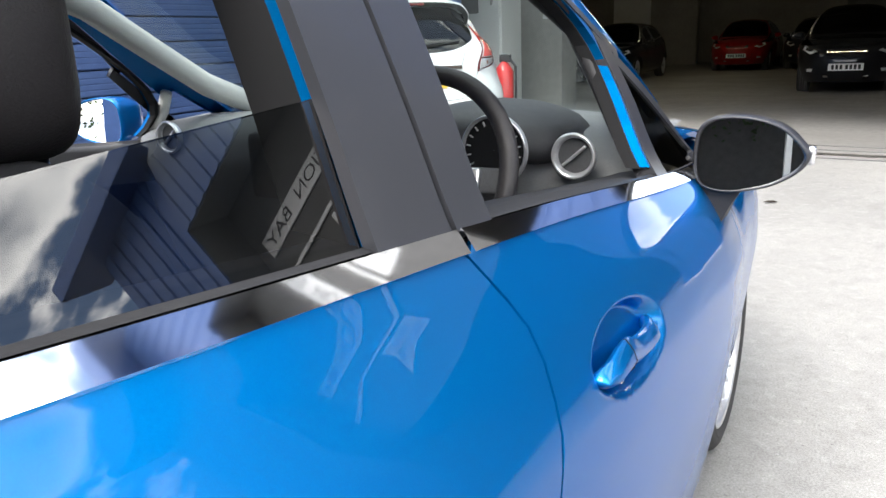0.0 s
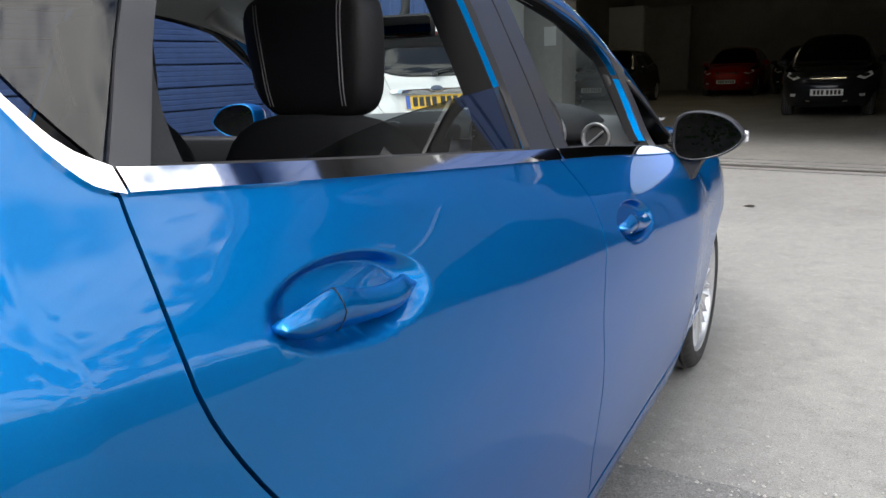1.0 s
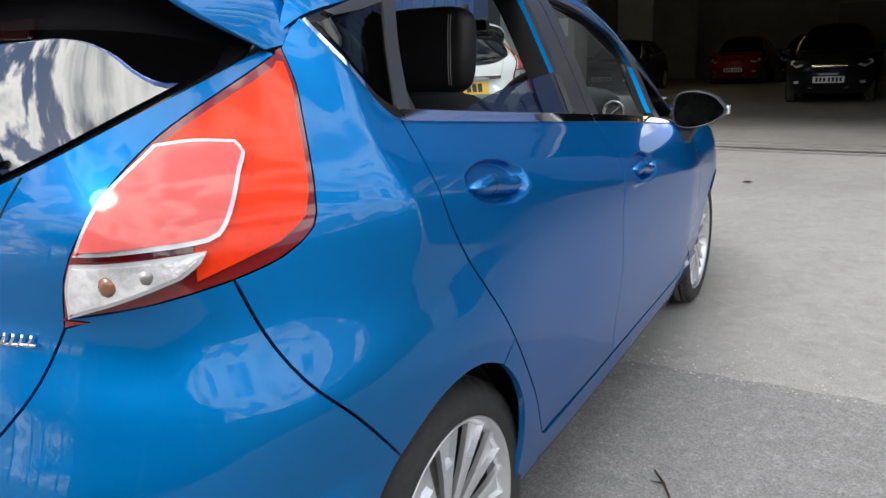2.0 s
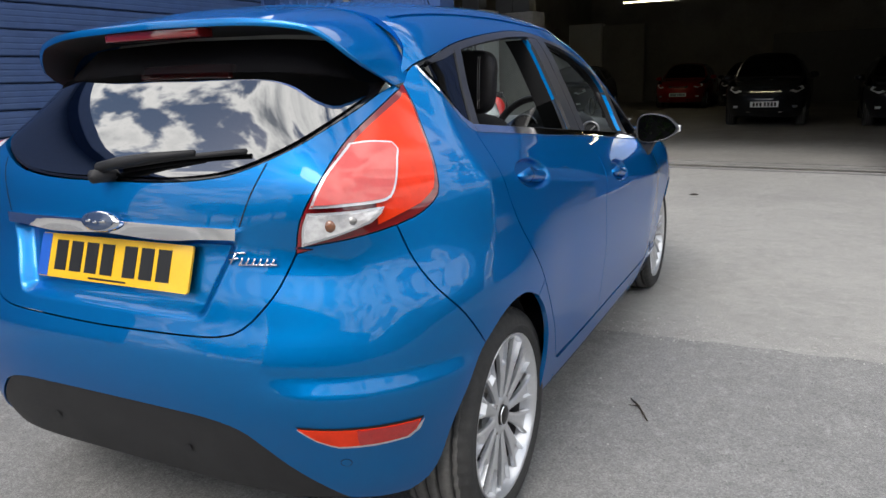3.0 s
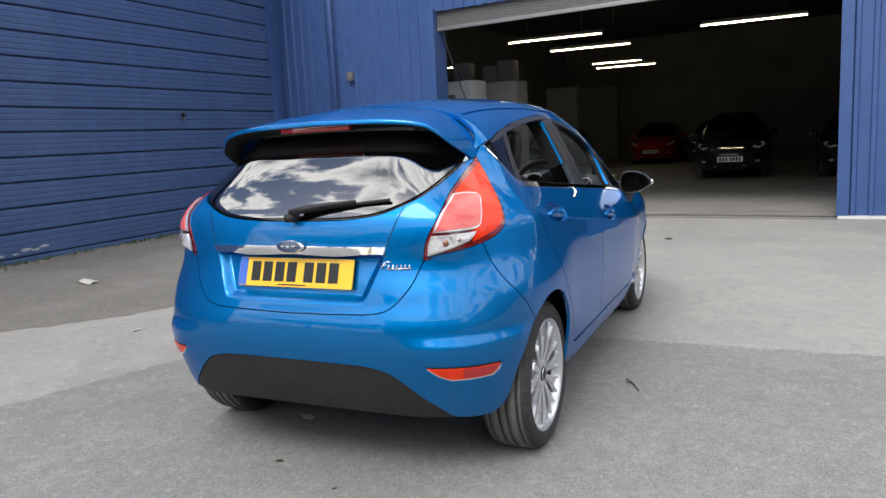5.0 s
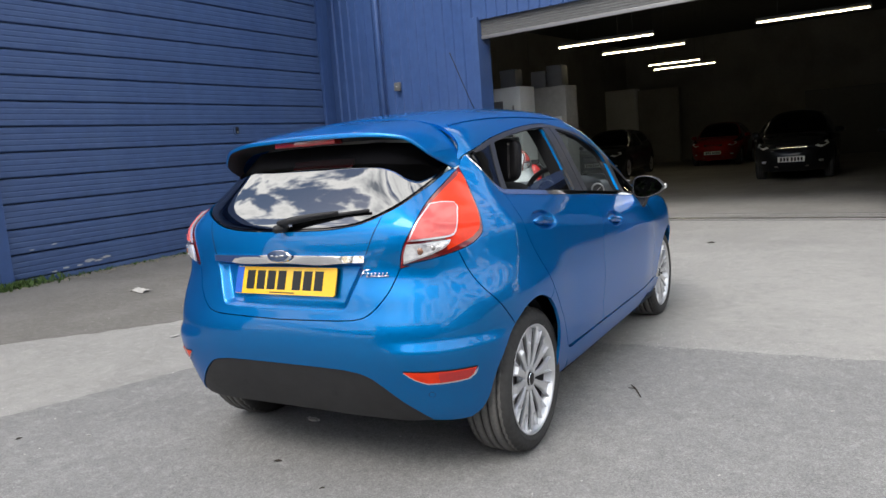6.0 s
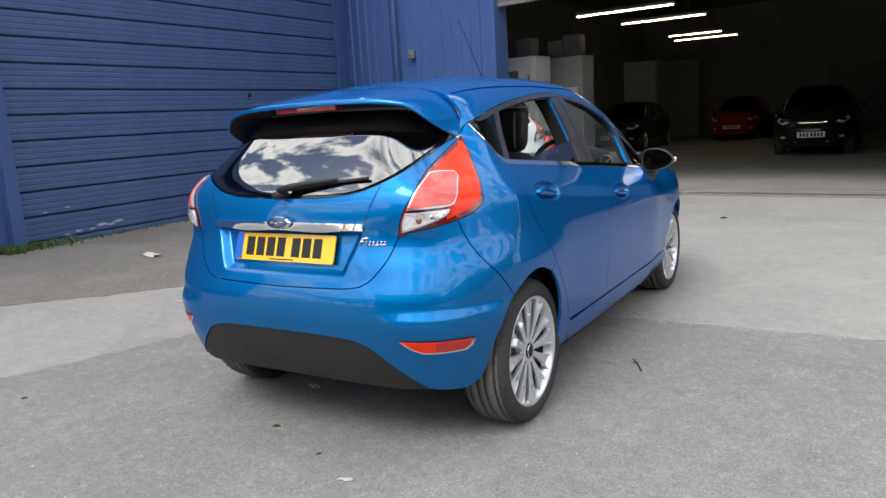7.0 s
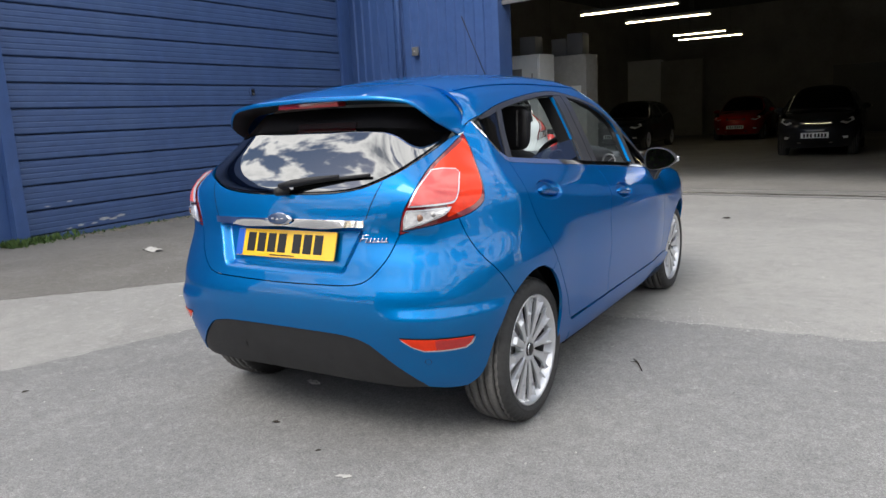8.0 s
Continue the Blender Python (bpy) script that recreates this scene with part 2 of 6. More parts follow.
STRAW = material("dry_litter", (0.33, 0.28, 0.19), 0.9, grain=0.3, grain_size=40)
TWIG = material("dark_twig", (0.035, 0.027, 0.020), 0.9)
PAPER = material("pale_grit", (0.40, 0.39, 0.37), 0.9, grain=0.2, grain_size=40)
EXT_RED = material("red_cylinder_paint", (0.55, 0.02, 0.02), 0.3, coat=0.6)


# ---- mesh helpers ----
def part(name, bm, mat, parent=None, label="", smooth=True):
    """Links a bmesh as one mesh object, under a thing or a part."""
    me = bpy.data.meshes.new(name)
    bm.to_mesh(me)
    bm.free()
    for p in me.polygons:
        p.use_smooth = smooth
    me.materials.append(mat)
    ob = new(name, me)
    if parent:
        ob.parent = parent
    return tagged(ob, label)


def mesh_part(name, verts, faces, mat, parent=None, label="", smooth=True, normals=None):
    me = bpy.data.meshes.new(name)
    me.from_pydata([tuple(map(float, v)) for v in verts], [], [tuple(int(i) for i in f) for f in faces])
    for p in me.polygons:
        p.use_smooth = smooth
    me.materials.append(mat)
    if normals is not None:
        me.normals_split_custom_set_from_vertices([tuple(map(float, v)) for v in normals])
    ob = new(name, me)
    if parent:
        ob.parent = parent
    return tagged(ob, label)


def thing(name, m, label, category, group="", kind=""):
    ob = new(name)
    ob.empty_display_size = 0.1
    ob.matrix_world = m
    return tagged(ob, label, category, group, kind)


def add_box(bm, lo, hi, bevel=0.0, turn=None, seg=2):
    """A box with softened edges, added to bm."""
    made = bmesh.ops.create_cube(bm, size=1.0)["verts"]
    lo, hi = Vector(lo), Vector(hi)
    for v in made:
        v.co = Vector([(a + b) / 2 + c * (b - a) for a, b, c in zip(lo, hi, v.co)])
    if bevel:
        edges = {e for v in made for e in v.link_edges}
        more = bmesh.ops.bevel(bm, geom=list(edges), offset=bevel, segments=seg, affect="EDGES", profile=0.6)
        made = list({v for f in more["faces"] for v in f.verts} | {v for v in made if v.is_valid})
    if turn is not None:
        bmesh.ops.transform(bm, matrix=turn, verts=made)
    return made


def box(lo, hi, bevel=0.0, turn=None, seg=2):
    bm = bmesh.new()
    add_box(bm, lo, hi, bevel, turn, seg)
    return bm


def add_lathe(bm, profile, n=32, axis="x", centre=(0, 0, 0), close=False):
    """Turns a profile of (along, radius) round an axis."""
    c = Vector(centre)
    rings = []
    for a, r in profile:
        ring = []
        for i in range(n):
            q = 2 * math.pi * i / n
            u, v = r * math.cos(q), r * math.sin(q)
            ring.append(bm.verts.new(c + Vector({"x": (a, u, v), "y": (v, a, u), "z": (u, v, a)}[axis])))
        rings.append(ring)
    pairs = list(zip(rings, rings[1:])) + ([(rings[-1], rings[0])] if close else [])
    for r0, r1 in pairs:
        for i in range(n):
            j = (i + 1) % n
            bm.faces.new((r0[i], r0[j], r1[j], r1[i]))
    return rings


def lathe(profile, n=32, axis="x", centre=(0, 0, 0), close=False, caps=False):
    bm = bmesh.new()
    rings = add_lathe(bm, profile, n, axis, centre, close)
    if caps:
        bm.faces.new(rings[0][::-1])
        bm.faces.new(rings[-1])
    bmesh.ops.recalc_face_normals(bm, faces=bm.faces)
    return bm


def add_tube(bm, points, radius, n=8, taper=None):
    """A round bar along points."""
    pts = [Vector(p) for p in points]
    rings, side = [], None
    for i, p in enumerate(pts):
        d = (pts[min(i + 1, len(pts) - 1)] - pts[max(i - 1, 0)]).normalized()
        if side is None:
            side = d.orthogonal().normalized()
        side = (side - d * side.dot(d)).normalized()
        up = d.cross(side)
        r = radius * (taper[i] if taper else 1)
        rings.append([bm.verts.new(p + r * (math.cos(2 * math.pi * k / n) * side + math.sin(2 * math.pi * k / n) * up)) for k in range(n)])
    for r0, r1 in zip(rings, rings[1:]):
        for k in range(n):
            bm.faces.new((r0[k], r0[(k + 1) % n], r1[(k + 1) % n], r1[k]))
    bm.faces.new(rings[0][::-1])
    bm.faces.new(rings[-1])


def tube(points, radius, n=8, taper=None):
    bm = bmesh.new()
    add_tube(bm, points, radius, n, taper)
    return bm


def slab(outline, thick, axis=1, at=0.0):
    """A plate: an outline of (a, b) pairs in the plane across an axis, from at to at + thick."""
    bm = bmesh.new()
    def place(a, b, c):
        return {0: (c, a, b), 1: (a, c, b), 2: (a, b, c)}[axis]
    front = [bm.verts.new(place(a, b, at)) for a, b in outline]
    rear = [bm.verts.new(place(a, b, at + thick)) for a, b in outline]
    bm.faces.new(front)
    bm.faces.new(rear[::-1])
    for i in range(len(outline)):
        j = (i + 1) % len(outline)
        bm.faces.new((front[i], rear[i], rear[j], front[j]))
    bmesh.ops.recalc_face_normals(bm, faces=bm.faces)
    return bm


def round_rect(w, h, r, n=5):
    pts = []
    for cx, cy, a in ((w / 2 - r, h / 2 - r, 0), (-w / 2 + r, h / 2 - r, 90), (-w / 2 + r, -h / 2 + r, 180), (w / 2 - r, -h / 2 + r, 270)):
        pts += [(cx + r * math.cos(radians(a + 90 * i / n)), cy + r * math.sin(radians(a + 90 * i / n))) for i in range(n + 1)]
    return pts


def writing(words, size, mat, m, parent=None, name="lettering", width=None, label="", bold=0.0):
    """Characters in the built-in font, as a thin mesh."""
    cu = bpy.data.curves.new(name, "FONT")
    cu.body, cu.size, cu.extrude, cu.align_x, cu.align_y, cu.offset = words, size, 0.0012, "CENTER", "CENTER", bold
    tmp = bpy.data.objects.new("tmp", cu)
    me = bpy.data.meshes.new_from_object(tmp)
    bpy.data.objects.remove(tmp)
    if width:
        xs = [v.co.x for v in me.vertices]
        k = width / (max(xs) - min(xs))
        for v in me.vertices:
            v.co.x *= k
    me.materials.append(mat)
    ob = new(name, me)
    ob.matrix_world = m
    if parent:
        ob.parent = parent
        ob.matrix_parent_inverse = parent.matrix_world.inverted()
    return tagged(ob, label)


# ---- the body surface of the hatchback ----
def spline(knots):
    """A smooth monotone curve through a few (position, value) knots."""
    k = np.array(knots, float)
    x, v = k[:, 0], k[:, 1]
    h, d = np.diff(x), np.diff(v) / np.diff(x)
    m = np.zeros(len(x))
    m[0], m[-1] = d[0], d[-1]
    for i in range(1, len(x) - 1):
        if d[i - 1] * d[i] > 0:
            w1, w2 = 2 * h[i] + h[i - 1], h[i] + 2 * h[i - 1]
            m[i] = (w1 + w2) / (w1 / d[i - 1] + w2 / d[i])

    def value(q):
        q = np.asarray(q, float)
        i = np.clip(np.searchsorted(x, q) - 1, 0, len(h) - 1)
        t = np.clip((q - x[i]) / h[i], 0, 1)
        inside = ((2 * t**3 - 3 * t**2 + 1) * v[i] + (t**3 - 2 * t**2 + t) * h[i] * m[i]
                  + (3 * t**2 - 2 * t**3) * v[i + 1] + (t**3 - t**2) * h[i] * m[i + 1])
        return inside + np.minimum(q - x[0], 0) * m[0] + np.maximum(q - x[-1], 0) * m[-1]
    return value


def soften(f, r=0.0, lo=-.5, hi=2.0):
    """The same curve with its bends eased over a reach of r, as a fine table."""
    x = np.linspace(lo, hi, 8001)
    v = (f(x - r) + 2 * f(x - r / 2) + 3 * f(x) + 2 * f(x + r / 2) + f(x + r)) / 9
    return lambda q: np.interp(q, x, v)


def step(a, b, q):
    t = np.clip((np.asarray(q, float) - a) / (b - a), 0, 1)
    return t * t * (3 - 2 * t)


section = spline([(.16, .74), (.24, .80), (.36, .833), (.50, .853), (.64, .861), (.75, .856), (.84, .838), (.90, .812), (.95, .778),
                  (1.0, .742), (1.1, .690), (1.2, .636), (1.3, .579), (1.4, .500), (1.5, .42)])
belt_rise = spline([(.3, .10), (.63, .073), (1.0, .04), (1.58, .0), (2.3, -.035), (3.2, -.09), (3.9, -.16)])
slim = spline([(.0, .955), (.5, .965), (.9, .99), (1.5, 1.0), (2.30, 1.0), (2.65, .974), (3.2, .945), (3.9, .90)])
slim_up = spline([(.3, .93), (.9, .965), (1.5, 1.0), (2.3, 1.0), (2.9, .98)])
rear_line = spline([(.18, .16), (.28, .07), (.40, .028), (.55, .006), (.62, .011), (.66, .022), (.70, .036), (.75, .048), (.86, .078), (.93, .086),
                    (1.0, .103), (1.05, .131), (1.1, .166), (1.15, .205), (1.2, .249), (1.25, .298), (1.3, .352), (1.4, .47), (1.5, .60)])
rear_power = spline([(.2, 3.9), (.5, 4.0), (.7, 4.0), (.80, 4.2), (.88, 5.2), (.95, 6.8), (1.05, 7.2), (1.2, 5.5), (1.4, 4.2)])
rear_bow = spline([(.5, 0), (.70, .02), (.80, .08), (.86, .12), (1.2, .12), (1.5, .12)])
rear_power, rear_bow = soften(rear_power, .06), soften(rear_bow, .06)
# where the flat faces of the tail lamps cut the corners
lamp_cut = spline([(.60, .75), (.70, .635), (.78, .570), (.85, .530), (.94, .505), (.967, .500), (1.065, .436), (1.15, .347), (1.2, .287), (1.25, .255), (1.32, .225)])
lamp_cut, rear_line = soften(lamp_cut, .05), soften(rear_line, .014)
nose_line = spline([(.2, 3.86), (.35, 3.95), (.55, 3.97), (.7, 3.93), (.85, 3.80), (1.0, 3.6)])
top_line = spline([(.3, 1.375), (.5, 1.408), (.75, 1.442), (1.1, 1.470), (1.5, 1.482), (1.85, 1.472), (2.1, 1.44), (2.5, 1.26),
                   (2.85, 1.000), (3.0, .955), (3.2, .930), (3.6, .865), (3.85, .76), (3.97, .62)])
section, nose_line = soften(section), soften(nose_line)
belt_rise, slim, slim_up, top_line = [soften(f, .0, -.5, 4.5) for f in (belt_rise, slim, slim_up, top_line)]
YC, YF = .9, 2.9
crease_z = spline([(.30, .978), (.45, .971), (.90, .914), (1.25, .863), (1.55, .833), (2.43, .737), (2.9, .69)])
crease_z = soften(crease_z, .0, -.5, 4.5)


def side_width(y, z):
    zz = z - belt_rise(y) * step(.45, 1.0, z)
    up = step(1.0, 1.2, z)
    low = 1 + .028 * (1 - step(.68, .85, z)) * (1 - step(.55, 1.1, y))
    # the pressed crease that runs through the door handles
    ridge = .010 * np.exp(-np.sqrt((z - crease_z(y)) ** 2 + .007 ** 2) / .05) * step(.30, .60, y) * (1 - step(2.5, 2.9, y))
    return low * section(zz) * (slim(y) * (1 - up) + slim_up(y) * up) + ridge


def inside(x, y, z):
    """Positive inside the car's skin, about metres from it."""
    x = np.abs(x)
    w = np.maximum(side_width(y, z), .02)
    n = rear_power(z)
    back = np.maximum(YC - y, 0) / (YC - rear_line(z) - rear_bow(z) * x * x)
    front = np.maximum(y - YF, 0) / np.maximum(nose_line(z) - YF, .1)
    m = np.where(y > 2, 2.5, n)
    rho = ((x / w) ** m + (back + front) ** m) ** (1 / m)
    f1 = (1 - rho) * np.minimum(w, .8)
    cut = lamp_cut(z) + .436 * np.minimum(y, .9) - .90 * x + .12 * step(.48, .70, y)
    soft = .05 + .07 * step(1.0, 1.15, z) * (1 - step(.45, .60, y))
    h = np.clip(.5 + .5 * (cut - f1) / soft, 0, 1)
    f1 = cut * (1 - h) + f1 * h - soft * h * (1 - h)
    crown = .20 + .1 * step(1.9, 2.5, y) - .23 * step(2.55, 2.95, y)
    f3 = top_line(y) - crown * x * x * (1 + 1.2 * x * x) - z
    k = .07
    h = np.clip(.5 + .5 * (f3 - f1) / k, 0, 1)
    return f3 * (1 - h) + f1 * h - k * h * (1 - h)


def cast(o, d, far=1.6):
    """First place along each ray, from inside, where the skin is met."""
    lo, hi = np.zeros(len(d)), np.full(len(d), far)
    for _ in range(23):
        mid = (lo + hi) / 2
        p = o + d * mid[:, None]
        f = inside(p[:, 0], p[:, 1], p[:, 2])
        lo, hi = np.where(f > 0, mid, lo), np.where(f > 0, hi, mid)
    return o + d * lo[:, None]


def skin(s, z):
    """Place on the skin: s from -1 to 1 turns round the tail, past that it runs forward along a flank; z is the height."""
    s, z = np.asarray(s, float), np.asarray(z, float)
    a = np.clip(s, -1, 1) * np.pi / 2
    o = np.stack([0 * s, YC + np.maximum(np.abs(s) - 1, 0), z], 1)
    return cast(o, np.stack([np.sin(a), -np.cos(a), 0 * s], 1))



# ---- panels cut from the skin ----
WRAP = 1.3


def dents(p, u, z):
    """Pressed hollows: the plate recess of the tailgate and the dishes behind the door handles."""
    ax = np.abs(p[:, 0])
    rear = (np.abs(u) < 1.0)
    half = .305 + .42 * (z - .70)
    plate = (1 - step(-.030, .010, ax - half)) * step(.700, .730, z) * (1 - step(.858, .876, z)) * rear
    p[:, 1] += .032 * plate
    # a folded shelf round the bumper corner, over the reflector
    out = np.stack([p[:, 0], p[:, 1] - YC], 1)
    out /= np.maximum(np.linalg.norm(out, axis=1), 1e-6)[:, None]
    fold = .016 * (1 - step(.545, .600, z)) * step(.36, .53, z) * step(.42, .60, ax) * (1 - step(.30, .44, p[:, 1]))
    p[:, :2] += out * fold[:, None]
    for cy, cz in ((.822, .944), (1.745, .840)):
        a = (p[:, 1] - cy - .010) / .128
        b = (z - cz + .06 * (p[:, 1] - cy)) / .043
        dish = (1 - step(.66, 1.0, np.sqrt(a * a + b * b))) * (np.abs(u) > 1.0)
        p[:, 0] -= np.sign(p[:, 0]) * .022 * dish
    return p


FINE = [((s * u, z), (.165, .062), 8) for s in (1, -1) for u, z in ((WRAP - .088, .944), (WRAP + .845, .840))] + [((s * .325, .785), (.075, .105), 2.5) for s in (1, -1)]


def skin_at(q):
    u, z = q[:, 0], q[:, 1]
    s = np.where(np.abs(u) < WRAP, u / WRAP, np.sign(u) * (1 + np.abs(u) - WRAP))
    return dents(skin(s, z), u, z)


def screen_at(q):
    """The rear screen: the skin with its bends eased."""
    total, weight = 0, 0
    for du in (-.06, -.02, .02, .06):
        for dz in (-.04, 0, .04):
            k = math.exp(-(du / .045) ** 2 - (dz / .03) ** 2)
            u, z = q[:, 0] + du, q[:, 1] + dz
            s = np.where(np.abs(u) < WRAP, u / WRAP, np.sign(u) * (1 + np.abs(u) - WRAP))
            total, weight = total + k * skin(s, z), weight + k
    return total / weight


def crown_at(q):
    """Upper skin: q is (y, angle x 0.6), the angle turning from +x over the top to -x about the line z = 0.95."""
    a = q[:, 1] / .6
    return cast(np.stack([0 * a, q[:, 0], 0 * a + .95], 1), np.stack([np.cos(a), 0 * a, np.sin(a)], 1))


def top_at(q):
    """Upper skin seen from above: q is (x, y)."""
    o = np.stack([q[:, 0], q[:, 1], 0 * q[:, 0] + .55], 1)
    return cast(o, np.tile([0, 0, 1.0], (len(q), 1)))


def u_tail(x, z):
    p = cast(np.array([[x, YC, z]]), np.array([[0, -1.0, 0]]))[0]
    return WRAP * math.atan2(x, YC - p[1]) / (math.pi / 2)


def flank_x(y, z):
    y, z = np.asarray(y, float), np.asarray(z, float)
    return cast(np.stack([0 * y, y, z], 1), np.tile([1.0, 0, 0], (len(y), 1)))[:, 0]


def F(*pts):
    """A run of places on the flank, given as (y, z)."""
    y, z = np.array(pts, float).T
    x = flank_x(y, z)
    u = np.where(y >= YC, WRAP + y - YC, WRAP * np.arctan2(x, YC - y) / (math.pi / 2))
    return list(zip(u, z))


def R(*pts):
    """A run of places on the tail, given as (x, z)."""
    x, z = np.array(pts, float).T
    y = cast(np.stack([x, 0 * x + YC, z], 1), np.tile([0, -1.0, 0], (len(x), 1)))[:, 1]
    return list(zip(WRAP * np.arctan2(x, YC - y) / (math.pi / 2), z))


def smooth_run(pts, gap=.02):
    """Points along a smooth curve through a run."""
    pts = [np.array(p, float) for p in pts]
    if len(pts) < 3:
        a, b = pts
        n = max(1, int(np.linalg.norm(b - a) / gap))
        return [a + (b - a) * i / n for i in range(n + 1)]
    res = []
    for i in range(len(pts) - 1):
        p0, p1, p2, p3 = pts[max(i - 1, 0)], pts[i], pts[i + 1], pts[min(i + 2, len(pts) - 1)]
        n = max(1, int(np.linalg.norm(p2 - p1) / gap))
        for k in range(n):
            t = k / n
            res.append(.5 * (2 * p1 + (p2 - p0) * t + (2 * p0 - 5 * p1 + 4 * p2 - p3) * t * t + (3 * p1 - p0 - 3 * p2 + p3) * t**3))
    return res + [pts[-1]]


def outline(*runs, gap=.02):
    """A closed outline out of smooth runs that meet at corners."""
    res = []
    for run in runs:
        for p in smooth_run(run, gap):
            if not res or np.linalg.norm(p - res[-1]) > 1e-4:
                res.append(p)
    if np.linalg.norm(res[0] - res[-1]) < 1e-3:
        res.pop()
    return np.array(res)


def both_sides(half):
    """A half outline from the middle line out and back, closed with its mirror image."""
    half = np.array(half)
    return np.concatenate([half, half[::-1] * np.array([-1, 1])])


def shrink(poly, g):
    area = np.sum(poly[:, 0] * np.roll(poly[:, 1], -1) - poly[:, 1] * np.roll(poly[:, 0], -1))
    if area < 0:
        poly = poly[::-1]
    d = np.roll(poly, -1, 0) - np.roll(poly, 1, 0)
    d /= np.maximum(np.linalg.norm(d, axis=1), 1e-9)[:, None]
    return poly + g * np.stack([-d[:, 1], d[:, 0]], 1)


def within(poly, q):
    x, y = q[:, 0], q[:, 1]
    c = np.zeros(len(q), bool)
    for a, b in zip(poly, np.roll(poly, -1, 0)):
        hit = (a[1] > y) != (b[1] > y)
        with np.errstate(divide="ignore", invalid="ignore"):
            c ^= hit & (x < (b[0] - a[0]) * (y - a[1]) / (b[1] - a[1]) + a[0])
    return c


def clear_of(poly, q, d):
    return np.min((q[:, None, 0] - poly[None, :, 0]) ** 2 + (q[:, None, 1] - poly[None, :, 1]) ** 2, axis=1) > d * d


# close rows of points on both sides of the crease
CREASE = np.array([p for y in np.arange(.34, 2.80, .018) for p in F(*[(y, float(crease_z(y)) + d) for d in (-.034, -.018, -.009, -.004, 0, .004, .009, .018, .034)])])


def panel(name, poly, mat, parent, grid=.03, lift=0.0, rim=.014, gap=.002, at=skin_at, label="", bulge=0.0):
    """A sheet cut from the skin along an outline, with turned-in edges."""
    poly = shrink(np.array(poly), gap)
    lo, hi = poly.min(0), poly.max(0)
    gx, gy = np.meshgrid(np.arange(lo[0], hi[0], grid), np.arange(lo[1], hi[1], grid))
    q = np.stack([gx.ravel(), gy.ravel()], 1)
    q = q[within(poly, q)]
    q = q[clear_of(poly, q, grid * .45)] if len(q) else q
    if at is skin_at and grid < .04 and len(q):
        for (u0, z0), (ru, rz), fine in FINE:
            a = grid / fine
            gx, gy = np.meshgrid(np.arange(u0 - ru, u0 + ru, a), np.arange(z0 - rz, z0 + rz, a))
            more = np.stack([gx.ravel(), gy.ravel()], 1)
            more = more[within(poly, more)]
            if len(more):
                more = more[clear_of(poly, more, a * .5)]
                q = np.concatenate([q[(np.abs(q[:, 0] - u0) > ru) | (np.abs(q[:, 1] - z0) > rz)], more])
        line = CREASE * np.array([np.sign(poly[:, 0].mean()), 1])
        line = line[within(poly, line)]
        if len(line):
            line = line[clear_of(poly, line, .006)]
            q = np.concatenate([q[clear_of(CREASE * np.array([np.sign(poly[:, 0].mean()), 1]), q, .007)], line])
    n = len(poly)
    pts = np.concatenate([poly, q]) if len(q) else poly
    loop = list(range(n))
    got = geometry.delaunay_2d_cdt([Vector(map(float, p)) for p in pts], [], [loop], 1, 1e-6)
    v2, tris = np.array([tuple(v) for v in got[0]]), got[2]
    e = 1e-3
    p = at(v2)
    du, dz = at(v2 + [e, 0]) - at(v2 - [e, 0]), at(v2 + [0, e]) - at(v2 - [0, e])
    nor = np.cross(du, dz)
    nor /= np.maximum(np.linalg.norm(nor, axis=1), 1e-12)[:, None]
    middle = np.array([0, np.clip(p[:, 1].mean(), .9, 2.9), .8])
    if np.sum((p - middle) * nor) < 0:
        nor = -nor
    swell = lift
    if bulge:
        d = np.min(np.hypot(v2[:, None, 0] - poly[None, :, 0], v2[:, None, 1] - poly[None, :, 1]), axis=1)
        swell = (lift + bulge * step(0, .03, d))[:, None]
    p = p + nor * swell
    faces = [list(f) for f in tris]
    for f in faces:
        a, b, c = p[f[0]], p[f[1]], p[f[2]]
        if np.dot(np.cross(b - a, c - a), nor[f[0]]) < 0:
            f.reverse()
    verts, normals = list(p), list(nor)
    if rim:
        # the border edges are those used by one face only
        seen = {}
        for f in faces:
            for a, b in zip(f, f[1:] + f[:1]):
                seen[(a, b)] = True
        border = [k for k in seen if (k[1], k[0]) not in seen]
        top, low = {}, {}
        for a, b in border:
            for i in (a, b):
                if i not in top:
                    top[i] = len(verts)
                    verts.append(p[i])
                    normals.append((0, 0, 0))
                    low[i] = len(verts)
                    verts.append(p[i] - nor[i] * rim)
                    normals.append((0, 0, 0))
            faces.append([top[b], top[a], low[a], low[b]])
    return mesh_part(name, verts, faces, mat, parent, label, True, normals)

LEAF = material("dark_green_leaves", (0.040, 0.075, 0.022), 0.7, grain=0.4, grain_size=3)
BARK = material("brown_bark", (0.09, 0.07, 0.05), 0.9, grain=0.3, grain_size=12)
BRICK = material("brown_brick_wall", (0.13, 0.085, 0.065), 0.85, grain=0.3, grain_size=9)


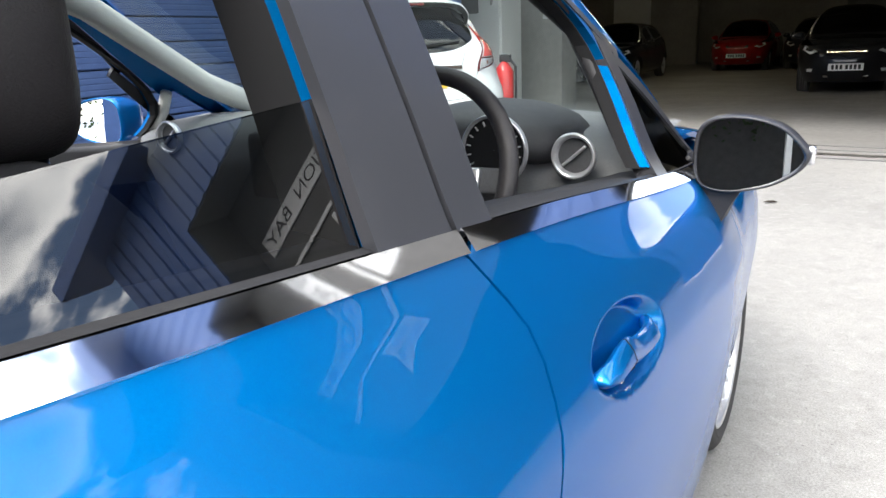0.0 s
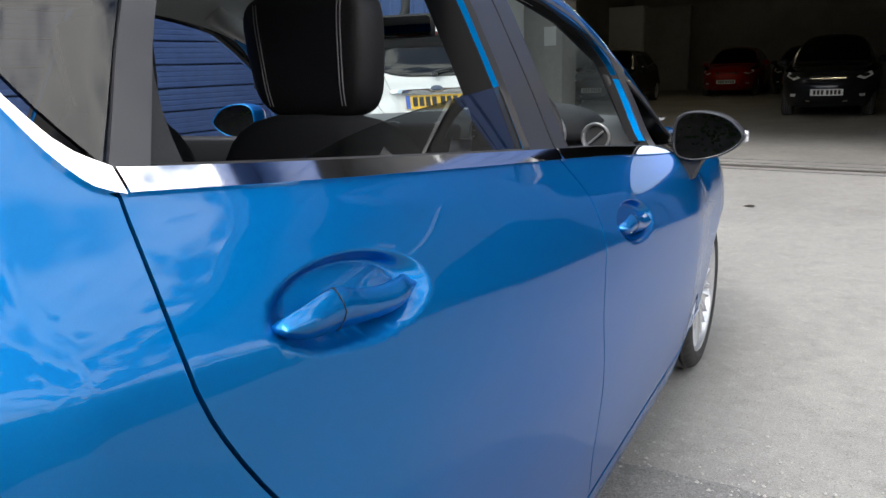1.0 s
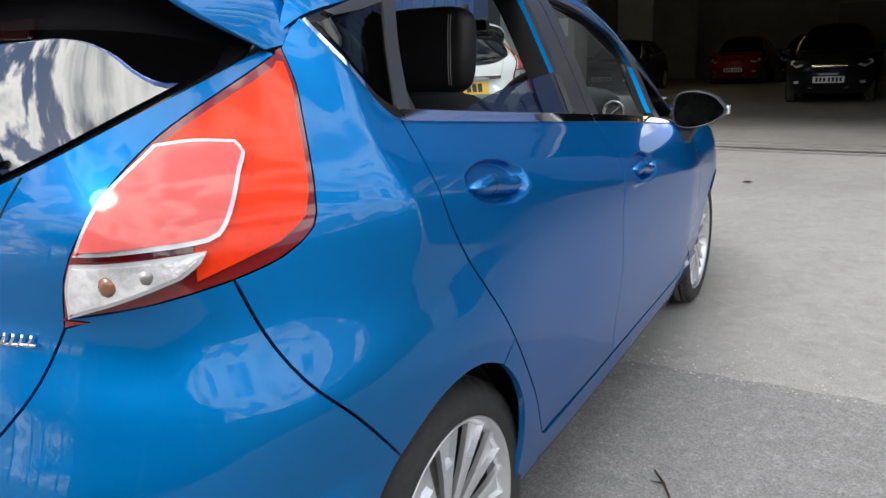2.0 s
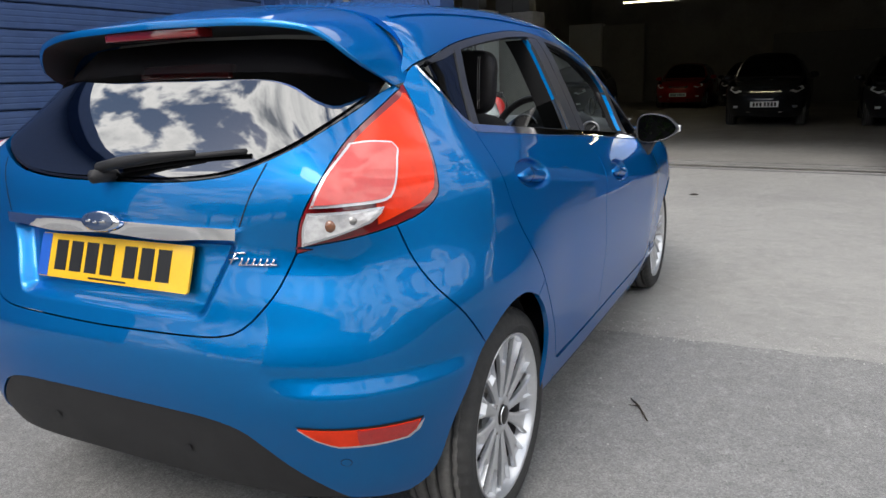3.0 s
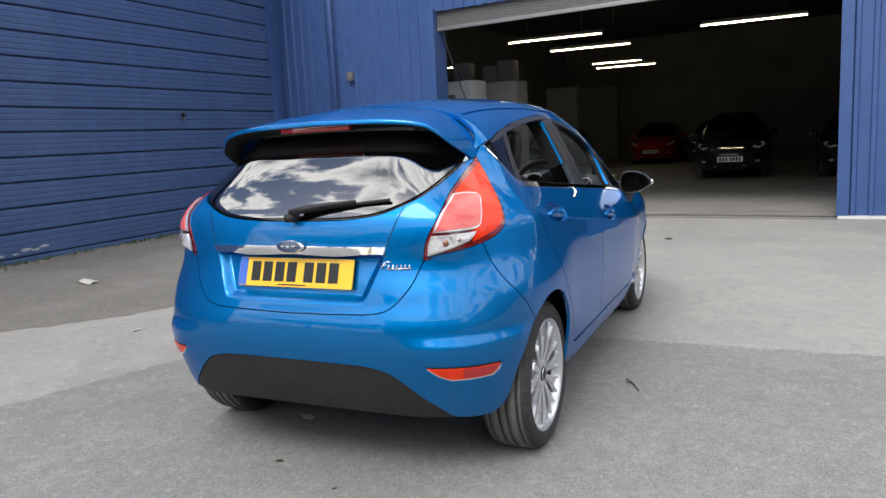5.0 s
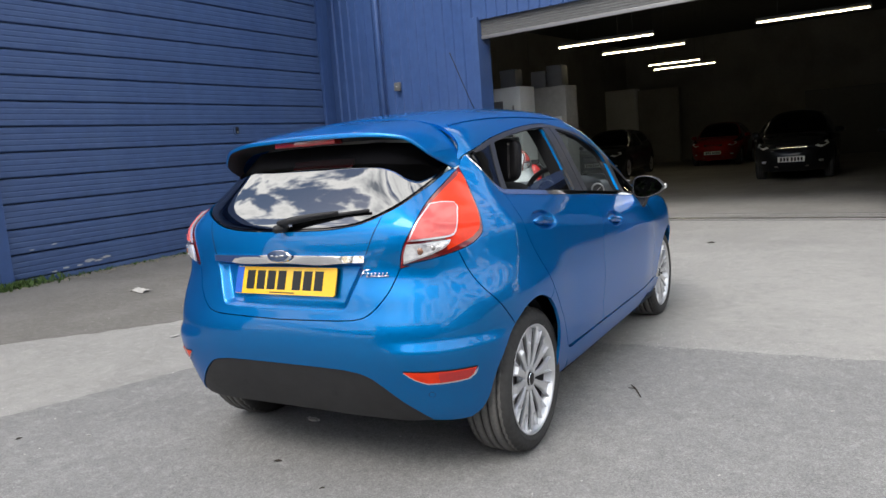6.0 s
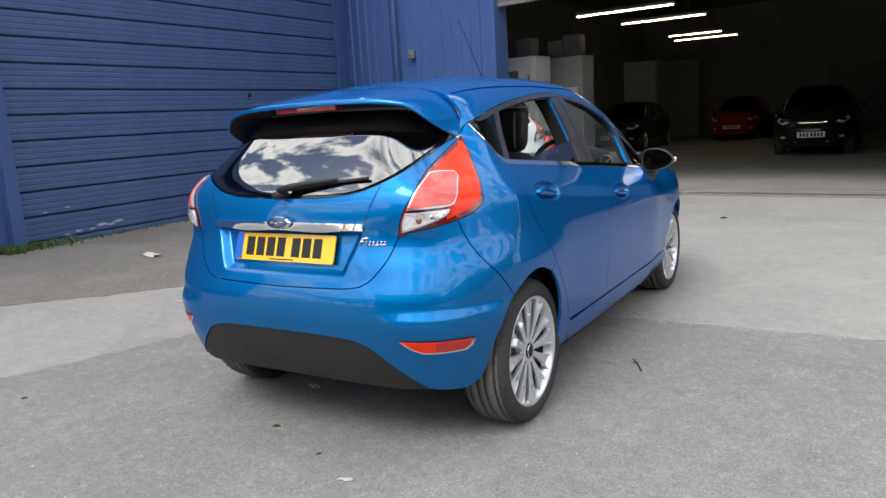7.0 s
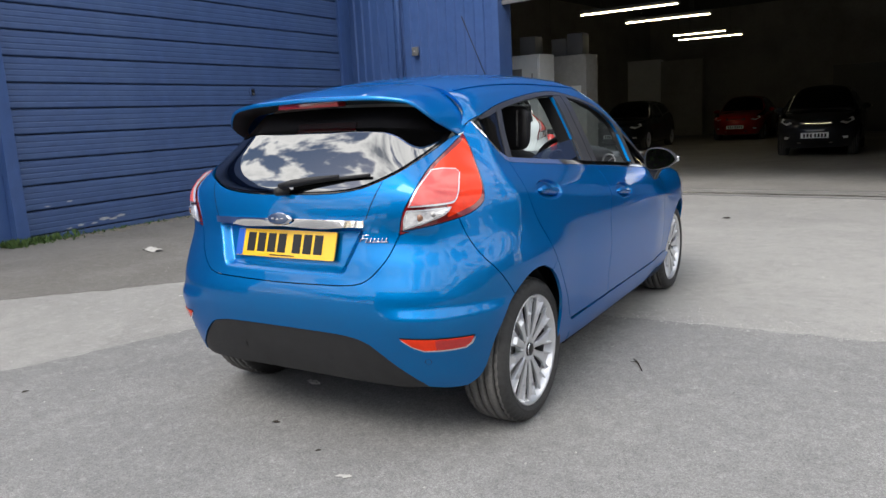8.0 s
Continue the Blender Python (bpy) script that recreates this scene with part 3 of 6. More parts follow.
# ---- the car ----
TAIL_IN = [(.5225, .8523), (.5469, .9495), (.5767, 1.0853), (.5795, 1.1888)]
SHUT_REAR = [(.650, 1.070), (.636, 1.023), (.622, .958), (.629, .908), (.660, .841), (.706, .767), (.781, .655), (.848, .560), (.915, .466), (.962, .39), (.998, .340)]
SHUT_FRONT = [(1.547, .986), (1.566, .922), (1.545, .868), (1.505, .80), (1.482, .725), (1.482, .65), (1.485, .575), (1.474, .50), (1.470, .44), (1.505, .340)]
SHUT_NOSE = [(2.46, .907), (2.50, .86), (2.54, .74), (2.56, .60), (2.58, .48), (2.60, .340)]
BELT = [(.650, 1.070), (.80, 1.055), (1.0, 1.036), (1.25, 1.013), (1.54, .987), (1.77, .966), (2.0, .942), (2.25, .917), (2.62, .890)]
WIN_TOP = [(.562, 1.246), (.66, 1.272), (.79, 1.300), (.95, 1.324), (1.15, 1.346), (1.35, 1.362), (1.55, 1.368), (1.70, 1.357), (1.90, 1.329), (2.06, 1.288), (2.26, 1.165), (2.45, 1.035), (2.64, .925)]
HUB_Y, ARCH_Y, HUB_Z, ARCH = (.630, 3.060), (.672, 3.090), .299, .330
belt_z, win_z = spline([(y, z) for y, z in BELT]), spline([(y, z) for y, z in WIN_TOP])


ARCH_BACK = [(.425, .588), (.388, .556), (.347, .498), (.321, .446), (.309, .386), (.302, .335), (.284, .288), (.25, .262)]
ARCH_TOP = [(.731, .620), (.656, .651), (.587, .656), (.524, .642), (.470, .616), (.425, .588)]
ARCH_FRONT = [(.872, .225), (.868, .33), (.862, .404), (.838, .491), (.788, .567), (.731, .620)]


def arc(yc, a0, a1, n=14, r=ARCH):
    return [(yc + r * math.cos(radians(a0 + (a1 - a0) * i / n)), HUB_Z + r * math.sin(radians(a0 + (a1 - a0) * i / n))) for i in range(n + 1)]


# the wound-down pane is one even curve, fitted to the skin
gy, gz = [g.ravel() for g in np.meshgrid(np.linspace(.75, 1.46, 12), np.linspace(1.04, 1.14, 6))]
PANE = np.linalg.lstsq(np.stack([0 * gy + 1, gy, gz, gy * gy, gy * gz], 1), flank_x(gy, gz), rcond=None)[0]


def pane_at(q):
    y, z = q[:, 0], q[:, 1]
    return np.stack([np.stack([0 * y + 1, y, z, y * y, y * z], 1) @ PANE, y, z], 1)


GRIP_Z = spline([(.713, .950), (.743, .9475), (.789, .946), (.833, .936), (.886, .929), (.937, .930)])
GRIP_H = spline([(.713, .003), (.722, .009), (.743, .0155), (.789, .021), (.833, .0175), (.886, .0170), (.925, .0135), (.937, .005)])


def mirrored(poly):
    return np.array(poly) * np.array([-1, 1])


def build_wheel(car, x, y, side, spokes=12):
    """A tyre with cut tread on a multi-spoke alloy rim; side is 1 where the outer face looks to +x."""
    w = part("wheel", lathe([(-.02, .05), (.02, .05)], 16, "x", caps=True), STEEL, car)
    w.location = (x, y, HUB_Z)
    if side < 0:
        w.rotation_euler = (0, 0, math.pi)
    # tyre: bulged walls, four grooves round the tread, cut shoulder blocks
    bm = bmesh.new()
    prof = [(-.084, .222), (-.097, .236), (-.102, .254), (-.098, .275), (-.088, .289), (-.074, .297), (-.063, .299), (-.062, .291), (-.053, .291), (-.052, .300),
            (-.023, .3015), (-.022, .293), (-.012, .293), (-.011, .302), (.011, .302), (.012, .293), (.022, .293), (.023, .3015), (.052, .300), (.053, .291),
            (.062, .291), (.063, .299), (.074, .297), (.088, .289), (.098, .275), (.102, .254), (.097, .236), (.084, .222)]
    n = 144
    rings = add_lathe(bm, prof, n, "x")
    for k, (a, r) in enumerate(prof):
        if abs(a) > .0625 and abs(a) < .095 and r > .28:
            for i in range(0, n, 3):
                v = rings[k][i]
                f = (r - .006) / r
                v.co.y, v.co.z = v.co.y * f, v.co.z * f
    bmesh.ops.recalc_face_normals(bm, faces=bm.faces)
    crown = bmesh.new()
    tread_rings = add_lathe(crown, [(a, r + .0006) for a, r in prof[5:-5]], n, "x")
    for k, (a, r) in enumerate(prof[5:-5]):
        if abs(a) > .0625:
            for i in range(0, n, 3):
                v = tread_rings[k][i]
                f = (r - .006) / r
                v.co.y, v.co.z = v.co.y * f, v.co.z * f
    # the grooves stay dark: only the ribs between them carry the paler rubber
    doomed = [f for f in crown.faces if max(v.co.y ** 2 + v.co.z ** 2 for v in f.verts) < .2945 ** 2]
    bmesh.ops.delete(crown, geom=doomed, context="FACES")
    bmesh.ops.recalc_face_normals(crown, faces=crown.faces)
    tyre = part("tyre", bm, RUBBER, w)
    part("tread", crown, TREAD, tyre, "paler grooved tread")
    part("sidewall_ring", lathe([(.0985, .240), (.1035, .248), (.1035, .252), (.1005, .258)], 64, "x"), RUBBER, tyre)
    rim = part("rim", lathe([(.05, .204), (.078, .212), (.090, .221), (.096, .2265), (.094, .230), (.088, .229), (.082, .222)], 64, "x"), ALLOY, w)
    # barrel and backing disc carry the wheel's inner shade in their dark colours
    part("rim_barrel", lathe([(-.08, .224), (-.07, .212), (.0, .200), (.051, .2035)], 48, "x"), BARREL, w)
    part("brake_disc", lathe([(-.01, .05), (-.01, .135), (.0, .137), (.008, .135), (.008, .05)], 40, "x"), STEEL, w)
    part("dark_backing", lathe([(-.045, .02), (-.045, .200), (-.05, .200)], 32, "x"), GAP, w)
    # one spoke, hollowed at its outer end
    bm = bmesh.new()
    a = math.pi / spokes
    def P(r, q, xx):
        return bm.verts.new((xx, r * math.sin(q), r * math.cos(q)))
    r0, r1 = .048, .219
    rows = []
    for t in (0, .25, .45, .58, .64, .78, .91, 1):
        r = r0 + (r1 - r0) * t
        half = .0112 + .0130 * t + .0140 * max(0, t - .40) ** 1.1 / .60 ** 1.1
        q = half / r
        face = .074 + .016 * t - .006 * t * t
        edge = max(.30, 1 - .0075 / half)
        dip = face - (.0 if t < .59 else .012)
        rows.append([P(r, -q, face - .014), P(r, -q * .97, face - .003), P(r, -q * edge, face), P(r, -q * edge * .86, dip), P(r, 0, dip - .002 * (t > .6)), P(r, q * edge * .86, dip), P(r, q * edge, face), P(r, q * .97, face - .003), P(r, q, face - .014)])
    for ra, rb in zip(rows, rows[1:]):
        for i in range(8):
            bm.faces.new((ra[i], ra[i + 1], rb[i + 1], rb[i]))
    bmesh.ops.recalc_face_normals(bm, faces=bm.faces)
    first = part("spoke", bm, ALLOY, rim, smooth=False)
    for i in range(1, spokes):
        o = new("spoke", first.data)
        o.parent, o.rotation_euler = rim, (2 * a * i, 0, 0)
    part("hub", lathe([(.04, .066), (.066, .060), (.074, .052), (.076, .036), (.070, .030)], 40, "x"), ALLOY, rim)
    part("hub_cap", lathe([(.068, .029), (.080, .027), (.083, .020), (.084, .001)], 28, "x"), INK, rim)
    part("hub_ring", lathe([(.079, .0275), (.0815, .0265), (.0815, .0255)], 28, "x"), CHROME, rim)
    for i in range(4):
        q = math.pi / 4 + i * math.pi / 2
        part("wheel_nut", lathe([(.058, .012), (.072, .011), (.074, .007), (.074, .001)], 8, "x", (0, .049 * math.cos(q), .049 * math.sin(q))), STEEL, rim)
    return w


def flank_panels(car, paint, grid, hero):
    """Doors, quarters, wings and window surrounds of both flanks."""
    for sg in (1, -1):
        turn = (lambda p: np.array(p)) if sg > 0 else mirrored
        # quarter: from the lamp to the rear door, over the wheel, up to the roof
        quarter = outline(F((.562, 1.246), (.572, 1.205), (.59, 1.155), (.615, 1.105), (.65, 1.07)), F(*SHUT_REAR[:7]), F(SHUT_REAR[6], ARCH_TOP[0]),
                          F(*ARCH_TOP), F((.425, .588), (.3517, .6827), (.298, .7547), (.2768, .8223), (.2602, .901)),
                          F((.2602, .901), (.3264, .9193), (.3763, .9511), (.3943, .9901), (.4224, 1.0413), (.461, 1.0898), (.499, 1.143), (.5189, 1.199)), F((.5189, 1.199), (.5435, 1.2296), (.562, 1.246)))
        part_q = panel("quarter_panel", turn(quarter), paint, car, grid)
        rear_door = outline(F(*SHUT_REAR), F((.998, .340), (1.25, .338), (1.505, .340)), F(*SHUT_FRONT[::-1]), F(*[(y, z + .005) for y, z in BELT[4::-1]]))
        d1 = panel("rear_door", turn(rear_door), paint, car, grid * .8)
        front_door = outline(F(*SHUT_FRONT), F((1.505, .340), (2.1, .338), (2.60, .340)), F(*SHUT_NOSE[::-1]), F((2.46, .907), (2.25, .922), (2.0, .947), (1.77, .971), (1.547, .991)))
        d2 = panel("front_door", turn(front_door), paint, car, grid * .8)
        sill = outline(F((1.02, .325), (1.5, .332), (2.1, .332), (2.72, .335)), F((2.72, .335), (2.86, .30)), F((2.86, .30), (2.84, .215)), F((2.84, .215), (2.0, .205), (1.05, .215)), F((1.05, .215), (1.02, .29), (1.02, .325)))
        panel("sill", turn(sill), paint, car, grid)
        lip = outline(F(*SHUT_REAR[6:]), F((.998, .340), (1.03, .325)), F((1.03, .325), (1.03, .215)), F((1.03, .215), (.872, .225)), F(*ARCH_FRONT), F(ARCH_FRONT[-1], SHUT_REAR[6]))
        panel("arch_lip", turn(lip), paint, car, grid * .7)
        wing = outline(F(*SHUT_NOSE), F((2.60, .340), (2.72, .335)), F((2.72, .335), (2.845, .300), (2.87, .285)), F(*arc(ARCH_Y[1], 180, 10)), F((3.508, .35), (3.60, .45), (3.62, .60)), F((3.62, .60), (3.5, .68), (3.40, .76)), F((3.40, .76), (3.1, .835), (2.8, .872), (2.62, .890)), F((2.62, .890), (2.46, .907)))
        panel("front_wing", turn(wing), paint, car, grid)
        # handles
        if hero:
            for d, cy, cz in ((d1, .822, .944), (d2, 1.745, .840)):
                x0 = float(cast(np.array([[0, cy, cz]]), np.array([[1.0, 0, 0]]))[0, 0])
                x1 = float(cast(np.array([[0, cy + .1, cz]]), np.array([[1.0, 0, 0]]))[0, 0]) - x0
                dy, dz = cy - .822, cz - .944
                def grip(y0, y1, nn, k=1.0, out=0.0):
                    bm = bmesh.new()
                    rows = []
                    for i in range(nn + 1):
                        yy = y0 + (y1 - y0) * i / nn
                        zz, hh = float(GRIP_Z(yy)) + dz, float(GRIP_H(yy)) * k
                        sink = .012 * step(.895, .938, yy) + .006 * (1 - step(.712, .745, yy))
                        xx = x0 + x1 * (yy + dy - cy) / .1 + .002 - sink + out
                        ring = []
                        for j in range(14):
                            q = 2 * math.pi * j / 14
                            c = math.cos(q)
                            ring.append(bm.verts.new((sg * (xx + (.0135 * (1 - abs(math.sin(q)) ** 1.5) ** .9 if c > 0 else .010 * c)), yy + dy, zz + hh * math.sin(q))))
                        rows.append(ring)
                    for ra, rb in zip(rows, rows[1:]):
                        for j in range(14):
                            bm.faces.new((ra[j], ra[(j + 1) % 14], rb[(j + 1) % 14], rb[j]))
                    bm.faces.new(rows[0][::-1])
                    bm.faces.new(rows[-1])
                    bmesh.ops.recalc_face_normals(bm, faces=bm.faces)
                    return bm
                h = part("door_handle", grip(.713, .937, 26), paint, d)
                part("handle_joint", grip(.7862, .7874, 1, 1.02, .0006), GAP, h)
                if d is d2 and sg > 0:
                    part("key_lock", lathe([(x0 + .006, .001), (x0 + .006, .007), (x0 - .004, .008)], 16, "x", (.006, cy - .070, cz - .002)), CHROME, h)
        # bright waist strip, in three lengths
        lo = [(y, float(belt_z(y)) + .0) for y in np.linspace(.658, 1.549, 9)]
        hi = [(y, z + .021) for y, z in lo]
        panel("waist_strip", turn(outline(F(*lo), F(lo[-1], hi[-1]), F(*hi[::-1]), F(hi[0], lo[0]))), CHROME, d1, .03, .004, .008, .0008)
        lo = [(y, float(belt_z(y)) + .0) for y in np.linspace(1.556, 2.44, 9)]
        hi = [(y, z + .021) for y, z in lo]
        panel("waist_strip", turn(outline(F(*lo), F(lo[-1], hi[-1]), F(*hi[::-1]), F(hi[0], lo[0]))), CHROME if hero else TRIM, d2, .03, .004, .008, .0008)
        lo = [(.562, 1.240), (.570, 1.203), (.588, 1.153), (.610, 1.106), (.632, 1.078), (.656, 1.069)]
        hi = [(.567, 1.244), (.577, 1.2055), (.596, 1.158), (.621, 1.116), (.640, 1.100), (.656, 1.091)]
        panel("window_strip", turn(outline(F(*lo), F(lo[-1], hi[-1]), F(*hi[::-1]), F(hi[0], lo[0]), gap=.012)), CHROME, part_q, .02, .004, .008, .0005)
        # black window surrounds
        def top(y, d=0.0):
            return (y, float(win_z(y)) - d)
        ys = np.linspace(.60, 2.30, 18)
        cap = outline(F(*[top(y, .001) for y in ys]), F(top(2.30, .001), top(2.28, .030)), F(*[top(y, .022) for y in ys[::-1][1:-1]]), F(top(.62, .014), top(.60, .001)))
        panel("window_frame", turn(cap), PIANO, car, .03, .001, .012, .001)
        cpil = outline(F((.650, 1.088), (.690, 1.085)), F((.690, 1.085), (.770, 1.205), (.838, 1.296)), F((.838, 1.296), (.787, 1.287)), F((.787, 1.287), (.72, 1.19), (.650, 1.088)))
        panel("pillar_cover", turn(cpil), PIANO, d1, .03, .003, .012, .001)
        inner_edge = outline(F((.685, 1.085), (.742, 1.079)), F((.742, 1.079), (.752, 1.14), (.778, 1.205)), F((.778, 1.205), (.733, 1.145), (.685, 1.085)))
        panel("pillar_seal", turn(inner_edge), TRIM, d1, .03, -.018, .012, .001)
        bp1 = outline(F((1.435, 1.014), (1.542, 1.005)), F((1.542, 1.005), (1.58, 1.20), (1.607, 1.342)), F((1.607, 1.342), (1.505, 1.343)), F((1.505, 1.343), (1.475, 1.20), (1.435, 1.014)))
        panel("pillar_cover", turn(bp1), PIANO, d1, .03, .003, .012, .001)
        bp2 = outline(F((1.549, 1.004), (1.615, .999)), F((1.615, .999), (1.66, 1.20), (1.690, 1.336)), F((1.690, 1.336), (1.613, 1.342)), F((1.613, 1.342), (1.586, 1.20), (1.549, 1.004)))
        panel("pillar_cover", turn(bp2), PIANO, d2, .03, .003, .012, .001)
        if sg > 0 or not hero:
            post = outline(F((2.165, .945), (2.225, .939)), F((2.225, .939), (2.255, 1.05), (2.262, 1.14)), F((2.262, 1.14), (2.212, 1.172)), F((2.212, 1.172), (2.20, 1.06), (2.165, .945)))
            tri = outline(F((2.230, .938), (2.42, .924), (2.58, .914)), F((2.58, .914), (2.43, 1.025), (2.265, 1.138)), F((2.265, 1.138), (2.258, 1.05), (2.230, .938)))
        else:
            post = outline(F((2.390, .929), (2.440, .925)), F((2.440, .925), (2.452, .97), (2.450, 1.018)), F((2.450, 1.018), (2.405, 1.048)), F((2.405, 1.048), (2.405, .98), (2.390, .929)))
            tri = outline(F((2.445, .925), (2.51, .920), (2.58, .914)), F((2.58, .914), (2.52, .962), (2.455, 1.010)), F((2.455, 1.010), (2.455, .97), (2.445, .925)))
        panel("window_post", turn(post), PIANO, d2, .03, .001, .03, .001)
        panel("quarter_light", turn(tri), GLASS_DARK, d2, .04, -.003, .004, .002)
        edge = outline(F((2.44, .924), (2.58, .914)), F((2.58, .914), (2.43, 1.025), (2.265, 1.138)), F((2.265, 1.138), (2.255, 1.115)), F((2.255, 1.115), (2.40, 1.01), (2.50, .938)), F((2.50, .938), (2.44, .938)), F((2.44, .938), (2.44, .924)))
        panel("quarter_light_frame", turn(edge), PIANO, d2, .03, .001, .010, .0005)
        # panes
        qglass = outline(F((.580, 1.238), (.68, 1.264), (.784, 1.285)), F((.784, 1.285), (.72, 1.19), (.652, 1.094)), F((.652, 1.094), (.622, 1.14), (.598, 1.19), (.580, 1.238)))
        panel("quarter_window", turn(qglass), GLASS_DARK, part_q, .03, -.001, .004, .001)
        if hero:
            if sg > 0:
                pane = outline([(.835, 1.060), (1.435, 1.005)], [(1.435, 1.005), (1.462, 1.130)], [(1.462, 1.130), (1.10, 1.104), (.838, 1.070)], [(.838, 1.070), (.835, 1.060)])
                panel("door_window", pane, GLASS_REAR, d1, .03, -.010, .004, .0005, at=pane_at, label="half-lowered tinted door glass")
        else:
            pane = outline(F((.735, 1.09), (1.435, 1.03)), F((1.435, 1.03), (1.505, 1.343)), F(*[top(y, .02) for y in (1.50, 1.3, 1.1, .86)]), F((.86, 1.29), (.735, 1.09)))
            panel("door_window", turn(pane), GLASS_DARK, d1, .04, -.003, .004, .0005)
            pane = outline(F((1.62, 1.016), (2.185, .976)), F((2.185, .976), (2.215, 1.18)), F(*[top(y, .02) for y in (2.2, 2.05, 1.9, 1.69)]), F((1.69, 1.335), (1.62, 1.016)))
            panel("door_window", turn(pane), GLASS_DARK, d2, .04, -.003, .004, .0005)
        # door mirror: a drop-shaped shell with the glass set into its rim
        mirror = part("door_mirror", slab([(sg * x, z) for x, z in ((.765, .898), (.862, .896), (.842, .862), (.825, .822), (.800, .842), (.765, .872))], .085, 1, 2.362), TRIM, car, smooth=False)
        drop = smooth_run([(.776, .955), (.781, .995), (.800, 1.016), (.835, 1.023), (.880, 1.019), (.920, 1.005), (.948, .981), (.964, .955), (.950, .930), (.916, .907), (.876, .894), (.830, .888), (.792, .897), (.779, .920), (.776, .955)], .006)[:-1]
        cx, cz = .868, .957
        aim = Matrix.Translation((sg * .80, 2.37, 0 if sg > 0 else .03)) @ Matrix.Rotation(0 if sg > 0 else radians(14), 4, "Z") @ Matrix.Translation((-sg * .80, -2.37, 0))
        bm = bmesh.new()
        rows = []
        for yy, k, shift in ((2.366, .905, 0), (2.352, .915, 0), (2.349, .95, 0), (2.353, .985, 0), (2.366, 1.0, 0), (2.395, .995, 0), (2.425, .94, -.004), (2.450, .82, -.010), (2.468, .60, -.016), (2.476, .30, -.02), (2.478, .02, -.02)):
            rows.append([bm.verts.new((sg * (cx + (x - cx) * k + shift), yy, cz + (z - cz) * k)) for x, z in drop])
        for ra, rb in zip(rows, rows[1:]):
            for k in range(len(drop)):
                bm.faces.new((ra[k], ra[(k + 1) % len(drop)], rb[(k + 1) % len(drop)], rb[k]))
        bmesh.ops.recalc_face_normals(bm, faces=bm.faces)
        bmesh.ops.transform(bm, matrix=aim, verts=bm.verts)
        shell = part("mirror_shell", bm, (paint if sg < 0 else PIANO) if hero else paint, mirror)
        bm = slab([(sg * (cx + (x - cx) * .90), cz + (z - cz) * .90) for x, z in drop], .003, 1, 2.360)
        bmesh.ops.rotate(bm, verts=bm.verts, cent=(sg * cx, 2.361, cz), matrix=Matrix.Rotation(radians(6.5 if sg > 0 else 9), 3, "Z") @ Matrix.Rotation(radians(-5.6 if sg > 0 else -4.5), 3, "X"))
        bmesh.ops.transform(bm, matrix=aim, verts=bm.verts)
        part("mirror_glass", bm, MIRROR, mirror, smooth=False)
        bm = box((sg * .948, 2.385, .936), (sg * .969, 2.425, .968), .006)
        bmesh.ops.transform(bm, matrix=aim, verts=bm.verts)
        part("indicator", bm, CLEAR_LENS, shell)


